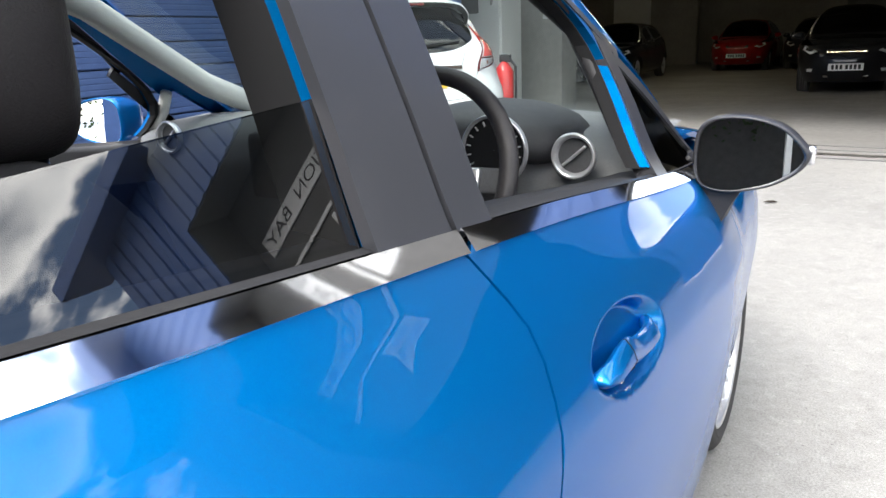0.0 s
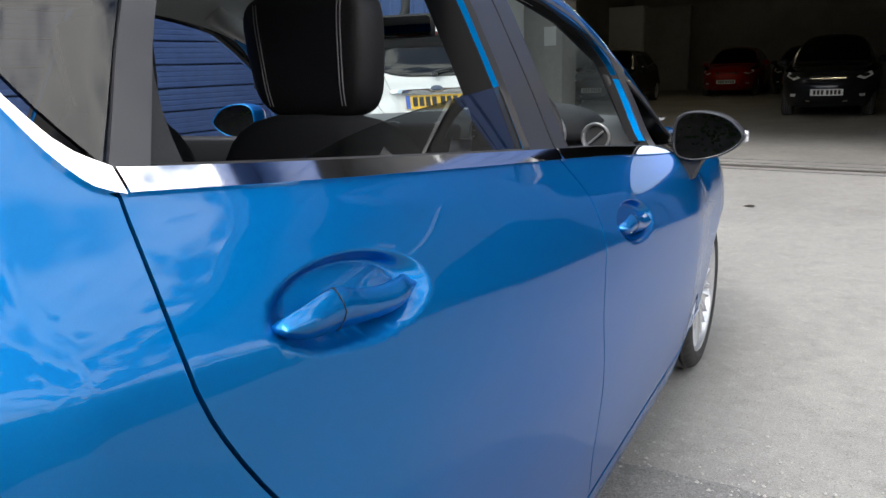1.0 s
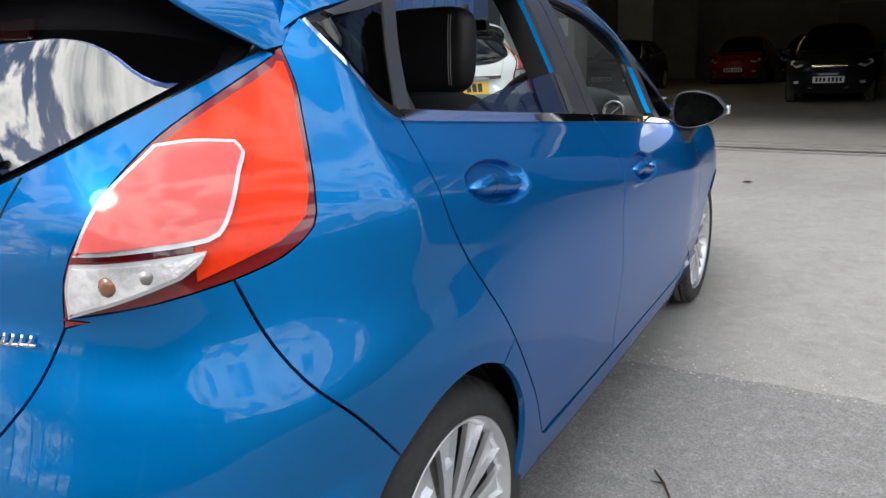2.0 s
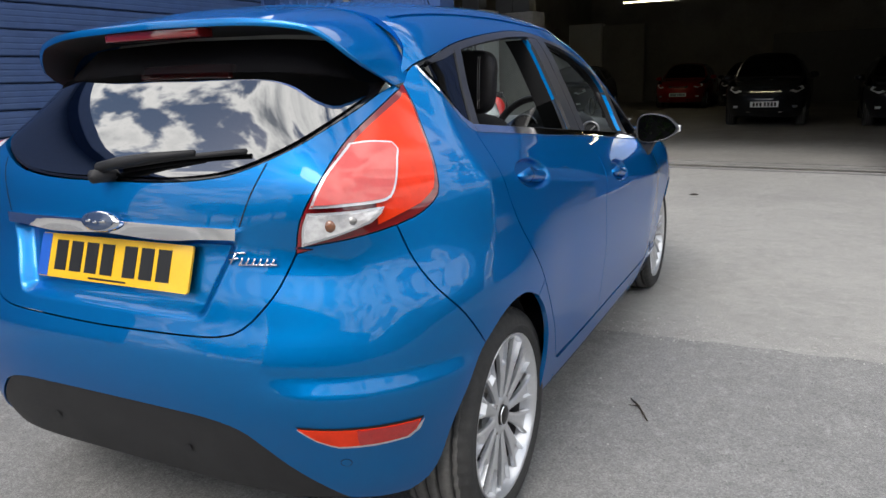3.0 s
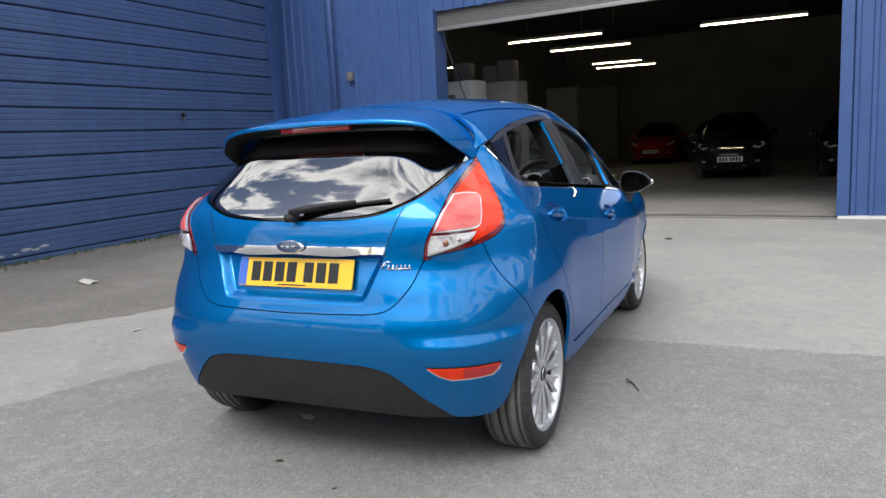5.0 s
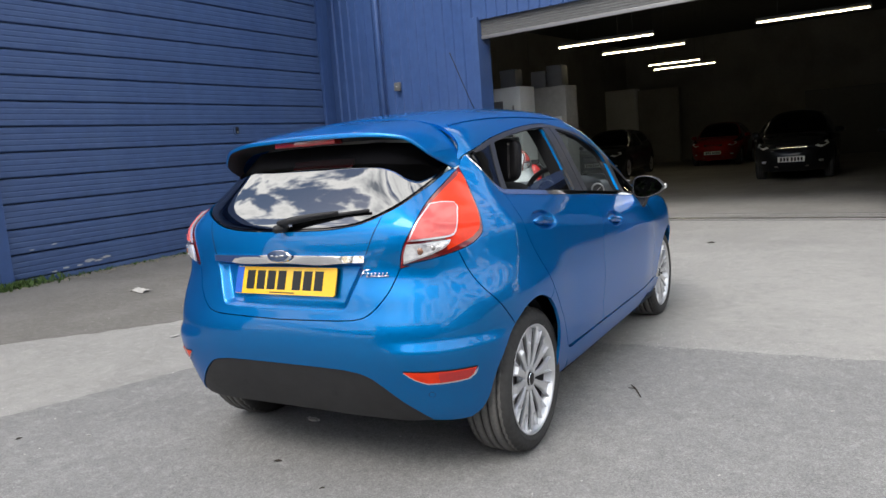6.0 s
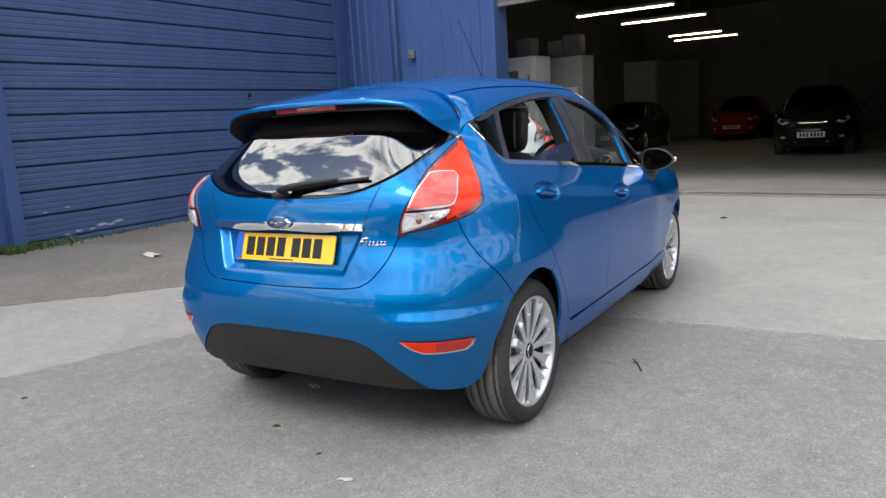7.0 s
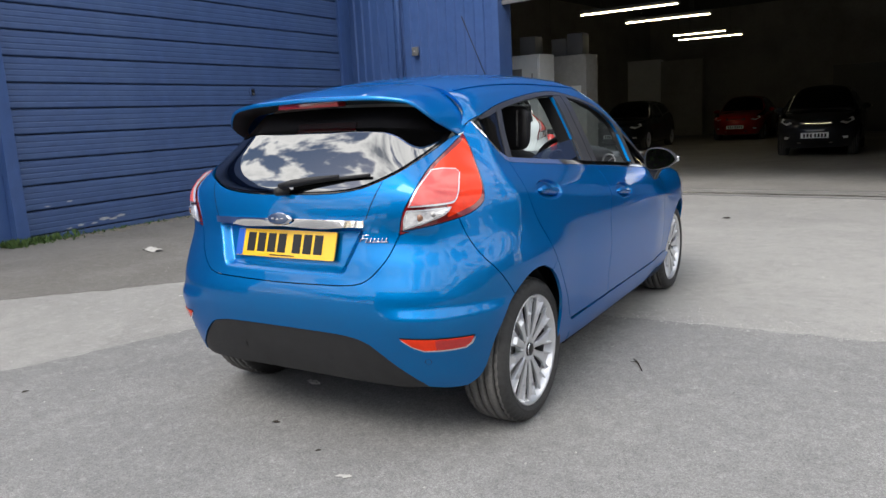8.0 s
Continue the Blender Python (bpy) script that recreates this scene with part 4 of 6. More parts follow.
def build_tail(car, paint, grid, hero, digits, plate_mat):
    """Tailgate, rear bumper, lamps, spoiler, wiper and plate."""
    bottom = [(0, .6613), (.2029, .6653), (.3579, .6715), (.419, .692), (.4597, .7318), (.4937, .7826), (.5225, .8523)]
    gl = [(0, .9966), (.1854, .9992), (.3035, 1.0091), (.3841, 1.0262), (.479, 1.0658), (.5363, 1.1206), (.5546, 1.1829)]
    half = outline(R(*bottom), R(*TAIL_IN), R((.5795, 1.1888), (.5642, 1.1988)), R((.5642, 1.1988), (.5546, 1.1829)), R(*gl[::-1]))
    gate = panel("tailgate", both_sides(half), paint, car, grid * (.5 if hero else .9))
    half = outline(R(*gl), R((.5546, 1.1829), (.5521, 1.211)), R((.5521, 1.211), (.5219, 1.2699), (.4624, 1.305), (.3312, 1.3241), (0, 1.3335)))
    screen_half = outline(R((0, 1.0069), (.1879, 1.0095), (.3051, 1.0192), (.3806, 1.0363), (.4699, 1.0737), (.5251, 1.1266), (.5416, 1.1793)), R((.5416, 1.1793), (.5292, 1.2042)), R((.5292, 1.2042), (.436, 1.2288), (.2414, 1.2395), (0, 1.2425)))
    # the border's wide black top band also stands for the spoiler's mirrored underside
    panel("rear_window_border", both_sides(half), GLOSS_BORDER, gate, grid, -.007, .010, .003, at=screen_at)
    panel("rear_window", both_sides(screen_half), SCREEN if hero else GLASS_DARK, gate, grid, .0005, 0, .0, at=screen_at)
    for sg in (1, -1):
        turn = (lambda p: np.array(p)) if sg > 0 else mirrored
        # flat dark strip on the paint, standing for shade along a shallow fold
        groove = outline(R((.4400, 1.0415), (.4150, .975), (.3880, .906)), R((.3880, .906), (.3915, .906)), R((.3915, .906), (.4185, .975), (.4435, 1.0425)), R((.4435, 1.0425), (.4400, 1.0415)), gap=.01)
        panel("gate_fold_shade", turn(groove), GAP, gate, .02, .0008, 0, .0)
    # bumper and its black lower part
    black = [(0, .484), (.20, .483), (.32, .478), (.40, .460), (.455, .422), (.52, .362), (.605, .275)]
    half = outline(R(*bottom), R((.5225, .8523), (.5587, .8617)), F((.1252, .8641), (.1679, .8822), (.2602, .901)), F((.2602, .901), (.2768, .8223), (.298, .7547), (.3517, .6827), (.425, .588)),
                   F(*ARCH_BACK), R((.7, .262), (.66, .264), (.605, .275)), R(*black[::-1]))
    bumper = panel("rear_bumper", both_sides(half), paint, car, grid * .9, rim=.018)
    half = outline(R(*black), R((.605, .275), (.52, .272), (.4, .28), (.2, .284), (0, .284)))
    panel("bumper_skirt", both_sides(half), SKIRT, bumper, grid, -.004, .02, .001)
    for sg in (1, -1):
        turn = (lambda p: np.array(p)) if sg > 0 else mirrored
        # reflector in the bumper corner
        fog = outline(R((.545, .486), (.65, .481), (.755, .477)), R((.755, .477), (.747, .452), (.732, .437)), R((.732, .437), (.68, .435), (.62, .437)), R((.62, .437), (.58, .456), (.545, .486)))
        reflector = panel("reflector", turn(fog), RED_LENS, bumper, .012, .0030, .008, .001)
        cell = outline(R((.657, .480), (.71, .478), (.752, .476)), R((.752, .476), (.745, .453), (.731, .439)), R((.731, .439), (.69, .437), (.657, .437)), R((.657, .437), (.655, .46), (.657, .480)))
        panel("reflector_cell", turn(cell), REFLECTOR, reflector, .012, .0042, .002, .0015)
        # near-black strip standing for shade in the recess over the reflector
        slit = outline(R((.541, .491), (.65, .486), (.759, .482)), R((.759, .482), (.752, .466)), R((.752, .466), (.65, .470), (.56, .476)), R((.56, .476), (.541, .491)))
        panel("reflector_recess_shade", turn(slit), GAP, reflector, .012, .0014, 0, .0)
        # silvery strip painting the sky's glint on the body-coloured lower edge
        lip = outline(R((.543, .483), (.58, .452), (.62, .4325)), R((.62, .4325), (.68, .430), (.735, .4325)), R((.735, .4325), (.751, .449), (.759, .474)), R((.759, .474), (.73, .446), (.62, .446)), R((.62, .446), (.58, .464), (.543, .483)))
        panel("reflector_lip_glint", turn(lip), ALLOY, reflector, .012, .0020, .001, .0)
        for x, z in ((.626, .389), (.232, .380)):
            disc = np.array(R(*[(x + .0112 * math.cos(radians(a)), z + .0112 * math.sin(radians(a))) for a in range(0, 360, 24)]))
            sensor = panel("parking_sensor", turn(disc), GAP, bumper, .02, .0006, 0, .0)
            panel("sensor_face", turn(disc), paint if x > .5 else TRIM, sensor, .02, .0010, .002, .0014)
        # lamp: base, outer red, ringed pale inner, clear lower
        lamp_edge = outline(R(*TAIL_IN), F((.5096, 1.1948), (.5189, 1.199)), F((.5189, 1.199), (.499, 1.143), (.461, 1.0898), (.4224, 1.0413), (.3943, .9901), (.3763, .9511), (.3264, .9193), (.2602, .901)), F((.2602, .901), (.1679, .8822), (.1252, .8641)), R((.5587, .8617), (.5225, .8523)), gap=.015)
        lamp = panel("tail_lamp", turn(lamp_edge), RED_DEEP, car, .015, .001, .012, .001, label="red tail lamp with pale ringed centre and clear lower lens")
        red = outline(R((.5621, .9601), (.5887, 1.083), (.5893, 1.1667)), F((.4989, 1.1767), (.5066, 1.1748)), F((.5066, 1.1748), (.4909, 1.1389), (.453, 1.0908), (.4159, 1.0432), (.3873, .9941), (.370, .966), (.327, .938)), F((.327, .938), (.2200, .9060)), F((.2200, .9060), (.2342, .9829)), R((.6394, .9797), (.5621, .9601)), gap=.015)
        panel("red_lens", turn(red), RED_LENS, lamp, .012, .0045, .003, .001, bulge=.004)
        ring = outline(R((.5596, .9498), (.5793, 1.0114), (.5867, 1.0698)), R((.5867, 1.0698), (.6113, 1.0725), (.6411, 1.0672)), R((.6411, 1.0672), (.6585, 1.0509), (.6675, 1.031), (.68, .9913), (.6819, .969)), R((.6819, .969), (.6746, .9529), (.6239, .9508), (.5596, .9498)), gap=.008)
        panel("lamp_ring", turn(ring), ALLOY, lamp, .012, .0125, .008, .0005, bulge=.004)
        panel("brake_lens", turn(ring), RED_PALE, lamp, .012, .0165, .006, .0062, bulge=.003)
        clear = outline(R((.5386, .869), (.5426, .9095), (.5546, .9415)), R((.5546, .9415), (.6233, .9427), (.6744, .9435)), R((.6744, .9435), (.672, .9288), (.6613, .9136)), R((.6613, .9136), (.6159, .8944), (.5386, .869)), gap=.008)
        panel("lens_rim", turn(clear), ALLOY, lamp, .012, .0120, .006, .0005, bulge=.004)
        panel("reversing_lens", turn(clear), CLEAR_LENS, lamp, .012, .0150, .005, .0055, bulge=.003)
        for xx, zz, rr, mm in ((.5990, .9150, .016, AMBER), (.6374, .9230, .012, STEEL)):
            p = skin_at(np.array([[sg * u_tail(xx, zz), zz]]))[0]
            part("bulb", lathe([(-.014, .001), (-.012, rr * .6), (-.008, rr * .9), (.0, rr)], 16, "y", (p[0] + sg * .003, p[1] - .0055, p[2])), mm, lamp)
    # spoiler: roof edge, trailing edge and underside
    jx, jy, jz = spline([(0, 0), (.4, .25), (.7, .41), (.85, .530), (1, .588)]), spline([(0, .64), (.4, .637), (.7, .620), (.85, .582), (1, .545)]), spline([(0, 1.427), (.4, 1.413), (.7, 1.378), (.85, 1.300), (1, 1.208)])
    tx, ty, tz = spline([(0, 0), (.4, .27), (.7, .455), (.85, .537), (1, .572)]), spline([(0, .262), (.4, .272), (.7, .310), (.85, .360), (1, .492)]), spline([(0, 1.366), (.4, 1.360), (.7, 1.336), (.85, 1.268), (1, 1.196)])
    verts, below, nu, prof = [], [], 56, [0, .08, .25, .5, .75, .9, .97, 1.0]
    for i in range(nu + 1):
        u = -1 + 2 * i / nu
        a, sg = abs(u), (1 if u >= 0 else -1)
        j0, t0 = np.array([sg * jx(a), jy(a), jz(a)]), np.array([sg * tx(a), ty(a), tz(a)])
        for v in prof:
            p = j0 + (t0 - j0) * v
            p[2] += .010 * math.sin(math.pi * v) * (1 - a * a)
            verts.append(p)
        verts.append(np.array([sg * tx(a) * .992, ty(a) + .003, tz(a) - .016 * (1 - a ** 4)]))
        below.append(verts[-1] + np.array([0, .001, .0005]))
        below.append(np.array([sg * tx(a) * .97, ty(a) + .04, tz(a) - .014 * (1 - a ** 4)]))
        below.append(np.array([sg * min(tx(a) * .97, .56), ty(a) + .17 * (1 - a ** 3) + .02, tz(a) - .024 * (1 - a ** 4) - .006]))
    nv = len(prof) + 1
    faces = [[i * nv + k, i * nv + k + 1, (i + 1) * nv + k + 1, (i + 1) * nv + k] for i in range(nu) for k in range(nv - 1)]
    spoiler = mesh_part("spoiler", verts, faces, paint, gate)
    bm = bmesh.new()
    bm.from_mesh(spoiler.data)
    bmesh.ops.recalc_face_normals(bm, faces=bm.faces)
    if sum(f.normal.z * f.calc_area() for f in bm.faces if f.calc_center_median().z > 1.38) < 0:
        bmesh.ops.reverse_faces(bm, faces=bm.faces)
    bm.to_mesh(spoiler.data)
    bm.free()
    mesh_part("spoiler_underside", below, [[i * 3 + k, i * 3 + k + 1, i * 3 + k + 4, i * 3 + k + 3] for i in range(nu) for k in range(2)], TRIM, spoiler)
    part("brake_light", box((-.160, .276, 1.326), (.160, .330, 1.350), .004), RED_DEEP, spoiler, "long red high brake light")
    # bright bar and badge
    half = outline(R((0, .8756), (.2035, .874), (.3866, .8776)), R((.3866, .8776), (.3891, .9046)), R((.3891, .9046), (.2049, .9053), (0, .908)))
    bar = panel("tailgate_bar", both_sides(half), CHROME, gate, .03, .012, .02, .001, bulge=.004)
    y0 = float(rear_line(.905)) - .030
    bm = lathe([(.0, .001), (.0, .80), (.004, .95), (.012, 1.0)], 40, "y")
    bmesh.ops.transform(bm, matrix=Matrix.Translation((0, y0, .908)) @ Matrix.Rotation(radians(-14), 4, "X") @ Matrix.Diagonal((.062, 1, .0255, 1)), verts=bm.verts)
    badge = part("badge", bm, CHROME, gate, "oval chrome-rimmed badge")
    bm = lathe([(-.0015, .001), (-.0015, .78), (.0, .86)], 40, "y")
    bmesh.ops.transform(bm, matrix=Matrix.Translation((0, y0, .908)) @ Matrix.Rotation(radians(-14), 4, "X") @ Matrix.Diagonal((.062, 1, .0255, 1)), verts=bm.verts)
    part("badge_face", bm, BADGE, badge)
    if hero:
        bm = bmesh.new()
        for x0, x1, zz in ((-.034, -.018, .0), (-.010, .004, -.002), (.012, .032, .001)):
            add_box(bm, (x0, y0 - .0045, .908 + zz - .003), (x1, y0 - .002, .908 + zz + .003), .001)
        part("badge_mark", bm, CHROME, badge)
    # number plate
    tilt = Matrix.Translation((-.004, .079, .804)) @ Matrix.Rotation(radians(-19), 4, "X")
    bm = slab(round_rect(.520, .111, .008), .006, 1, 0.0)
    bmesh.ops.transform(bm, matrix=tilt, verts=bm.verts)
    plate = part("number_plate", bm, plate_mat, gate, "yellow number plate with dark bars", smooth=False)
    bm = slab([(-.2585, -.0535), (-.222, -.0535), (-.222, .0535), (-.2585, .0535)], .001, 1, -.0015)
    bmesh.ops.transform(bm, matrix=tilt, verts=bm.verts)
    part("plate_band", bm, PLATE_B, plate, smooth=False)
    # the characters stand as plain bars
    for i in range(digits):
        x = -.178 + i * .0555 + (.022 if i > 3 else 0)
        bm = slab([(x - .021, -.036), (x + .021, -.036), (x + .021, .040), (x - .021, .040)], .001, 1, -.0015)
        bmesh.ops.transform(bm, matrix=tilt, verts=bm.verts)
        part("plate_bar", bm, INK, plate, smooth=False)
    bm = slab([(-.07, -.050), (.06, -.050), (.06, -.0455), (-.07, -.0455)], .001, 1, -.0015)
    bmesh.ops.transform(bm, matrix=tilt, verts=bm.verts)
    part("plate_bar", bm, INK, plate, smooth=False)
    if hero:
        # model mark, drawn as slanted strokes of chrome
        def on_gate(x, z):
            p = skin_at(np.array([[u_tail(x, z), z]]))[0]
            return Vector((p[0], p[1] - .005, p[2] + .002))
        strokes = [[(.362, .847), (.408, .850)], [(.368, .835), (.392, .838)], [(.372, .825), (.386, .850)]]
        for i in range(6):
            xa = .398 + i * .0150
            strokes.append([(xa - .003, .824), (xa + .003, .834), (xa + .004, .840)])
        strokes.append([(.394, .824), (.484, .827)])
        bm = bmesh.new()
        for line in strokes:
            add_tube(bm, [on_gate(x, z) for x, z in line], .0024, 6)
        part("model_mark", bm, CHROME, gate, "slanted chrome script mark")
    # wiper
    gy = float(rear_line(1.0))
    w = part("wiper", lathe([(-.05, .001), (-.045, .016), (.02, .020)], 20, "y", (0.0, gy, 1.012)), TRIM, gate)
    bm = bmesh.new()
    def on_glass(x, z, d):
        p = skin_at(np.array([[u_tail(x, z), z]]))[0]
        return Vector((p[0], p[1] - d, p[2] + d * .6))
    add_tube(bm, [on_glass(.0, 1.012, .030), on_glass(.06, 1.026, .030), on_glass(.14, 1.041, .024), on_glass(.26, 1.055, .017)], .0085, 8, [1.6, 1.5, 1.2, .8])
    part("wiper_arm", bm, TRIM, w)
    bm = bmesh.new()
    add_tube(bm, [on_glass(.03, 1.024, .010), on_glass(.2, 1.047, .009), on_glass(.39, 1.062, .010)], .0065, 6)
    part("wiper_blade", bm, TRIM, w)


def build_car(m, paint, label, hero=False, grid=.03, plate_mat=None, group="", plate_z=.56):
    """A five-door hatchback, its tail at y = 0 and its wheels on z = 0."""
    car = thing("hatchback_car", m, label, "car", group)
    flank_panels(car, paint, grid, hero)
    build_tail(car, paint, grid, hero, 7, plate_mat or PLATE_Y)
    # roof with the window rails and windscreen pillars
    def C(*pts):
        res = []
        for x, y in pts:
            z = float(top_at(np.array([[x, y]]))[0, 2])
            res.append((y, .6 * math.atan2(z - .95, x)))
        return res
    def CW(*pts):
        res = []
        for y, z in pts:
            x = float(cast(np.array([[0, y, z]]), np.array([[1.0, 0, 0]]))[0, 0])
            res.append((y, .6 * math.atan2(z - .95, x)))
        return res
    jx, jy = [0, .25, .41, .495], [.64, .637, .62, .59]
    half = outline(C(*zip(jx, jy)), [C((.495, .59))[0], CW((.565, 1.290))[0]], CW((.565, 1.290), (.5189, 1.210)), CW((.5189, 1.210), (.5405, 1.231), (.562, 1.246)), CW(*WIN_TOP[:-1]), CW((2.45, 1.07), (2.64, .965)), [CW((2.64, .965))[0], C((.66, 2.72))[0]],
                   C((.66, 2.72), (.625, 2.50), (.57, 2.28), (.50, 2.10)), C((.50, 2.10), (.35, 2.055), (.18, 2.035), (0, 2.03)))
    half = np.array(half)
    full = np.concatenate([half, half[::-1] * [1, -1] + [0, .6 * math.pi]])
    panel("roof", full, paint, car, grid, gap=.001, at=crown_at)
    for sg in (1, -1):
        bead = outline([(sg * .470, .64), (sg * .476, 1.0), (sg * .476, 1.6), (sg * .462, 2.03)], [(sg * .462, 2.03), (sg * .474, 2.03)], [(sg * .474, 2.03), (sg * .489, 1.6), (sg * .489, 1.0), (sg * .483, .64)], [(sg * .483, .64), (sg * .470, .64)], gap=.05)
        panel("roof_bead", bead, paint, car, .05, .0045, .006, .0, at=top_at)
    wind = outline([(0, 2.035), (.18, 2.04), (.35, 2.06), (.497, 2.105)], [(.497, 2.105), (.567, 2.28), (.622, 2.50), (.655, 2.72)], [(.655, 2.72), (.4, 2.86), (.2, 2.90), (0, 2.91)])
    panel("windscreen", both_sides(wind), GLASS if hero else GLASS_DARK, car, .05, -.002, 0, .001, at=top_at)
    hood = outline([(0, 2.915), (.2, 2.905), (.4, 2.865), (.655, 2.73)], [(.655, 2.73), (.67, 2.9), (.655, 3.15), (.60, 3.45), (.53, 3.62)], [(.53, 3.62), (.3, 3.78), (0, 3.83)])
    panel("bonnet", both_sides(hood), paint, car, grid * 1.3, at=top_at)
    # nose: bumper shell, grille and headlamps
    zs = [.20, .26, .34, .45, .56, .66, .74, .80]
    q = np.radians(np.tile(np.linspace(-90, 90, 33), len(zs)))
    zz = np.repeat(zs, 33)
    nose = cast(np.stack([0 * zz, 0 * zz + 3.2, zz], 1), np.stack([np.sin(q), np.cos(q), 0 * q], 1))
    faces = [[r * 33 + k, (r + 1) * 33 + k, (r + 1) * 33 + k + 1, r * 33 + k + 1] for r in range(len(zs) - 1) for k in range(32) if not (abs(-90 + 180 * (k + .5) / 32) > 66 and zs[r] < .6)]
    bumper = mesh_part("front_bumper", nose, faces, paint, car)
    def front_at(x, z, d=0.0):
        p = cast(np.array([[x, 3.2, z]]), np.array([[0, 1.0, 0]]))[0]
        return (x, p[1] + d, z)
    def front_piece(name, pts, mat, parent, d):
        pts = [front_at(x, z, d) for x, z in pts]
        n = len(pts)
        back_pts = [(x, y - .05, z) for x, y, z in pts]
        return mesh_part(name, pts + back_pts, [list(range(n))] + [[i, i + n, (i + 1) % n + n, (i + 1) % n] for i in range(n)], mat, parent, smooth=False)
    front_piece("grille", [(-.42, .50), (.42, .50), (.34, .30), (-.34, .30)], GAP, bumper, .012)
    front_piece("grille_bar", [(-.34, .31), (.34, .31), (.32, .285), (-.32, .285)], CHROME, bumper, .02)
    front_piece("upper_grille", [(-.30, .745), (.30, .745), (.28, .665), (-.28, .665)], GAP, bumper, .012)
    for zz in (.69, .72):
        front_piece("grille_slat", [(-.29, zz + .006), (.29, zz + .006), (.29, zz - .006), (-.29, zz - .006)], CHROME, bumper, .018)
    for sg in (1, -1):
        lamp = front_piece("headlamp", [(sg * .44, .70), (sg * .66, .80), (sg * .70, .73), (sg * .56, .655)], HEADLAMP, car, .03)
        front_piece("fog_lamp", [(sg * .50, .42), (sg * .60, .42), (sg * .60, .37), (sg * .52, .37)], HEADLAMP, bumper, .015)
    p = front_at(0, plate_z, .02)
    bm = slab(round_rect(.52, .111, .008), .006, 1, p[1])
    bmesh.ops.transform(bm, matrix=Matrix.Translation((0, 0, plate_z)), verts=bm.verts)
    pl = part("number_plate", bm, PLATE_W, bumper, "white number plate with dark bars", smooth=False)
    for i in range(7):
        x = -.20 + i * .062 + (.02 if i > 3 else 0)
        bm = slab([(x - .02, plate_z - .037), (x + .02, plate_z - .037), (x + .02, plate_z + .037), (x - .02, plate_z + .037)], .002, 1, p[1] + .005)
        part("plate_bar", bm, INK, pl, smooth=False)
    # wheels, arch linings, floor
    for y, ya, wx in zip(HUB_Y, ARCH_Y, (.715, .672)):
        for sg in (1, -1):
            build_wheel(car, sg * wx, y, sg)
            bm = bmesh.new()
            rows = []
            ry, rz = (.315, .372) if y < 1 else (.345, .345)
            for a in np.linspace(0, 180, 24):
                rows.append([bm.verts.new((sg * x, (.592 if y < 1 else ya) + ry * math.cos(radians(a)), .285 + rz * math.sin(radians(a)))) for x in (.50, .785 - .13 * float(step(110, 165, a)) if y < 1 else .66)])
            for ra, rb in zip(rows, rows[1:]):
                bm.faces.new((ra[0], ra[1], rb[1], rb[0]))
            hubv = [r[0] for r in rows]
            bm.faces.new(hubv)
            part("arch_lining", bm, GAP, car)
    under = bmesh.new()
    add_box(under, (-.50, .50, .20), (.50, 3.70, .26))
    add_box(under, (-.76, 1.07, .19), (.76, 2.82, .26))
    add_box(under, (-.48, .40, .26), (.48, .50, .60))
    part("underbody", under, GAP, car, smooth=False)
    # inner lining below the windows keeps the gaps dark
    for sg in (1, -1):
        nz = 8
        ys = np.linspace(.52, 2.86, 48)
        foot = np.where((np.abs(ys - .70) < .40) | (ys > 2.84), .66, .30)
        f = np.linspace(0, 1, nz)[None, :]
        zz = (foot[:, None] * (1 - f) + (belt_z(ys)[:, None] + .004) * f).ravel()
        yy = np.repeat(ys, nz)
        xx = flank_x(yy, zz) - np.where(np.tile(np.arange(nz), len(ys)) < nz - 1, .030, .020)
        xx = xx - .022 * (((np.abs(yy - .822) < .17) & (zz > .86)) | ((np.abs(yy - 1.745) < .17) & (zz > .76) & (zz < .92)))
        verts = np.stack([sg * xx, yy, zz], 1)
        faces = [[i * nz + k, i * nz + k + 1, (i + 1) * nz + k + 1, (i + 1) * nz + k] for i in range(len(ys) - 1) for k in range(nz - 1)]
        part_in = mesh_part("door_lining", verts, faces, GAP if not hero else TRIM, car)
        bm = bmesh.new()
        row = []
        ys = np.linspace(.65, 2.45, 30)
        for y, z, x in zip(ys, belt_z(ys) + .020, flank_x(ys, belt_z(ys) + .020)):
            row.append([bm.verts.new((sg * (x - a), y, z + b)) for a, b in ((.002, .002), (.012, .004), (.02, -.004), (.05, -.002), (.115, -.012), (.13, -.10))])
        for ra, rb in zip(row, row[1:]):
            for k in range(5):
                bm.faces.new((ra[k], ra[k + 1], rb[k + 1], rb[k]))
        bmesh.ops.recalc_face_normals(bm, faces=bm.faces)
        part("window_seal", bm, TRIM, part_in)
    if hero:
        build_cabin(car, paint)
    else:
        b2 = bmesh.new()
        add_box(b2, (-.60, .75, .30), (.60, 2.7, .90), .05)
        for x in (-.36, .36):
            add_box(b2, (x - .24, 1.40, .80), (x + .24, 1.52, 1.08), .05)
            add_box(b2, (x - .13, 1.38, 1.07), (x + .13, 1.46, 1.25), .03)
        part("seats", b2, CLOTH, car)
    return car


GLOSS_BORDER = material("black_glass_border", (0.006, 0.006, 0.007), 0.04, coat=0.6)


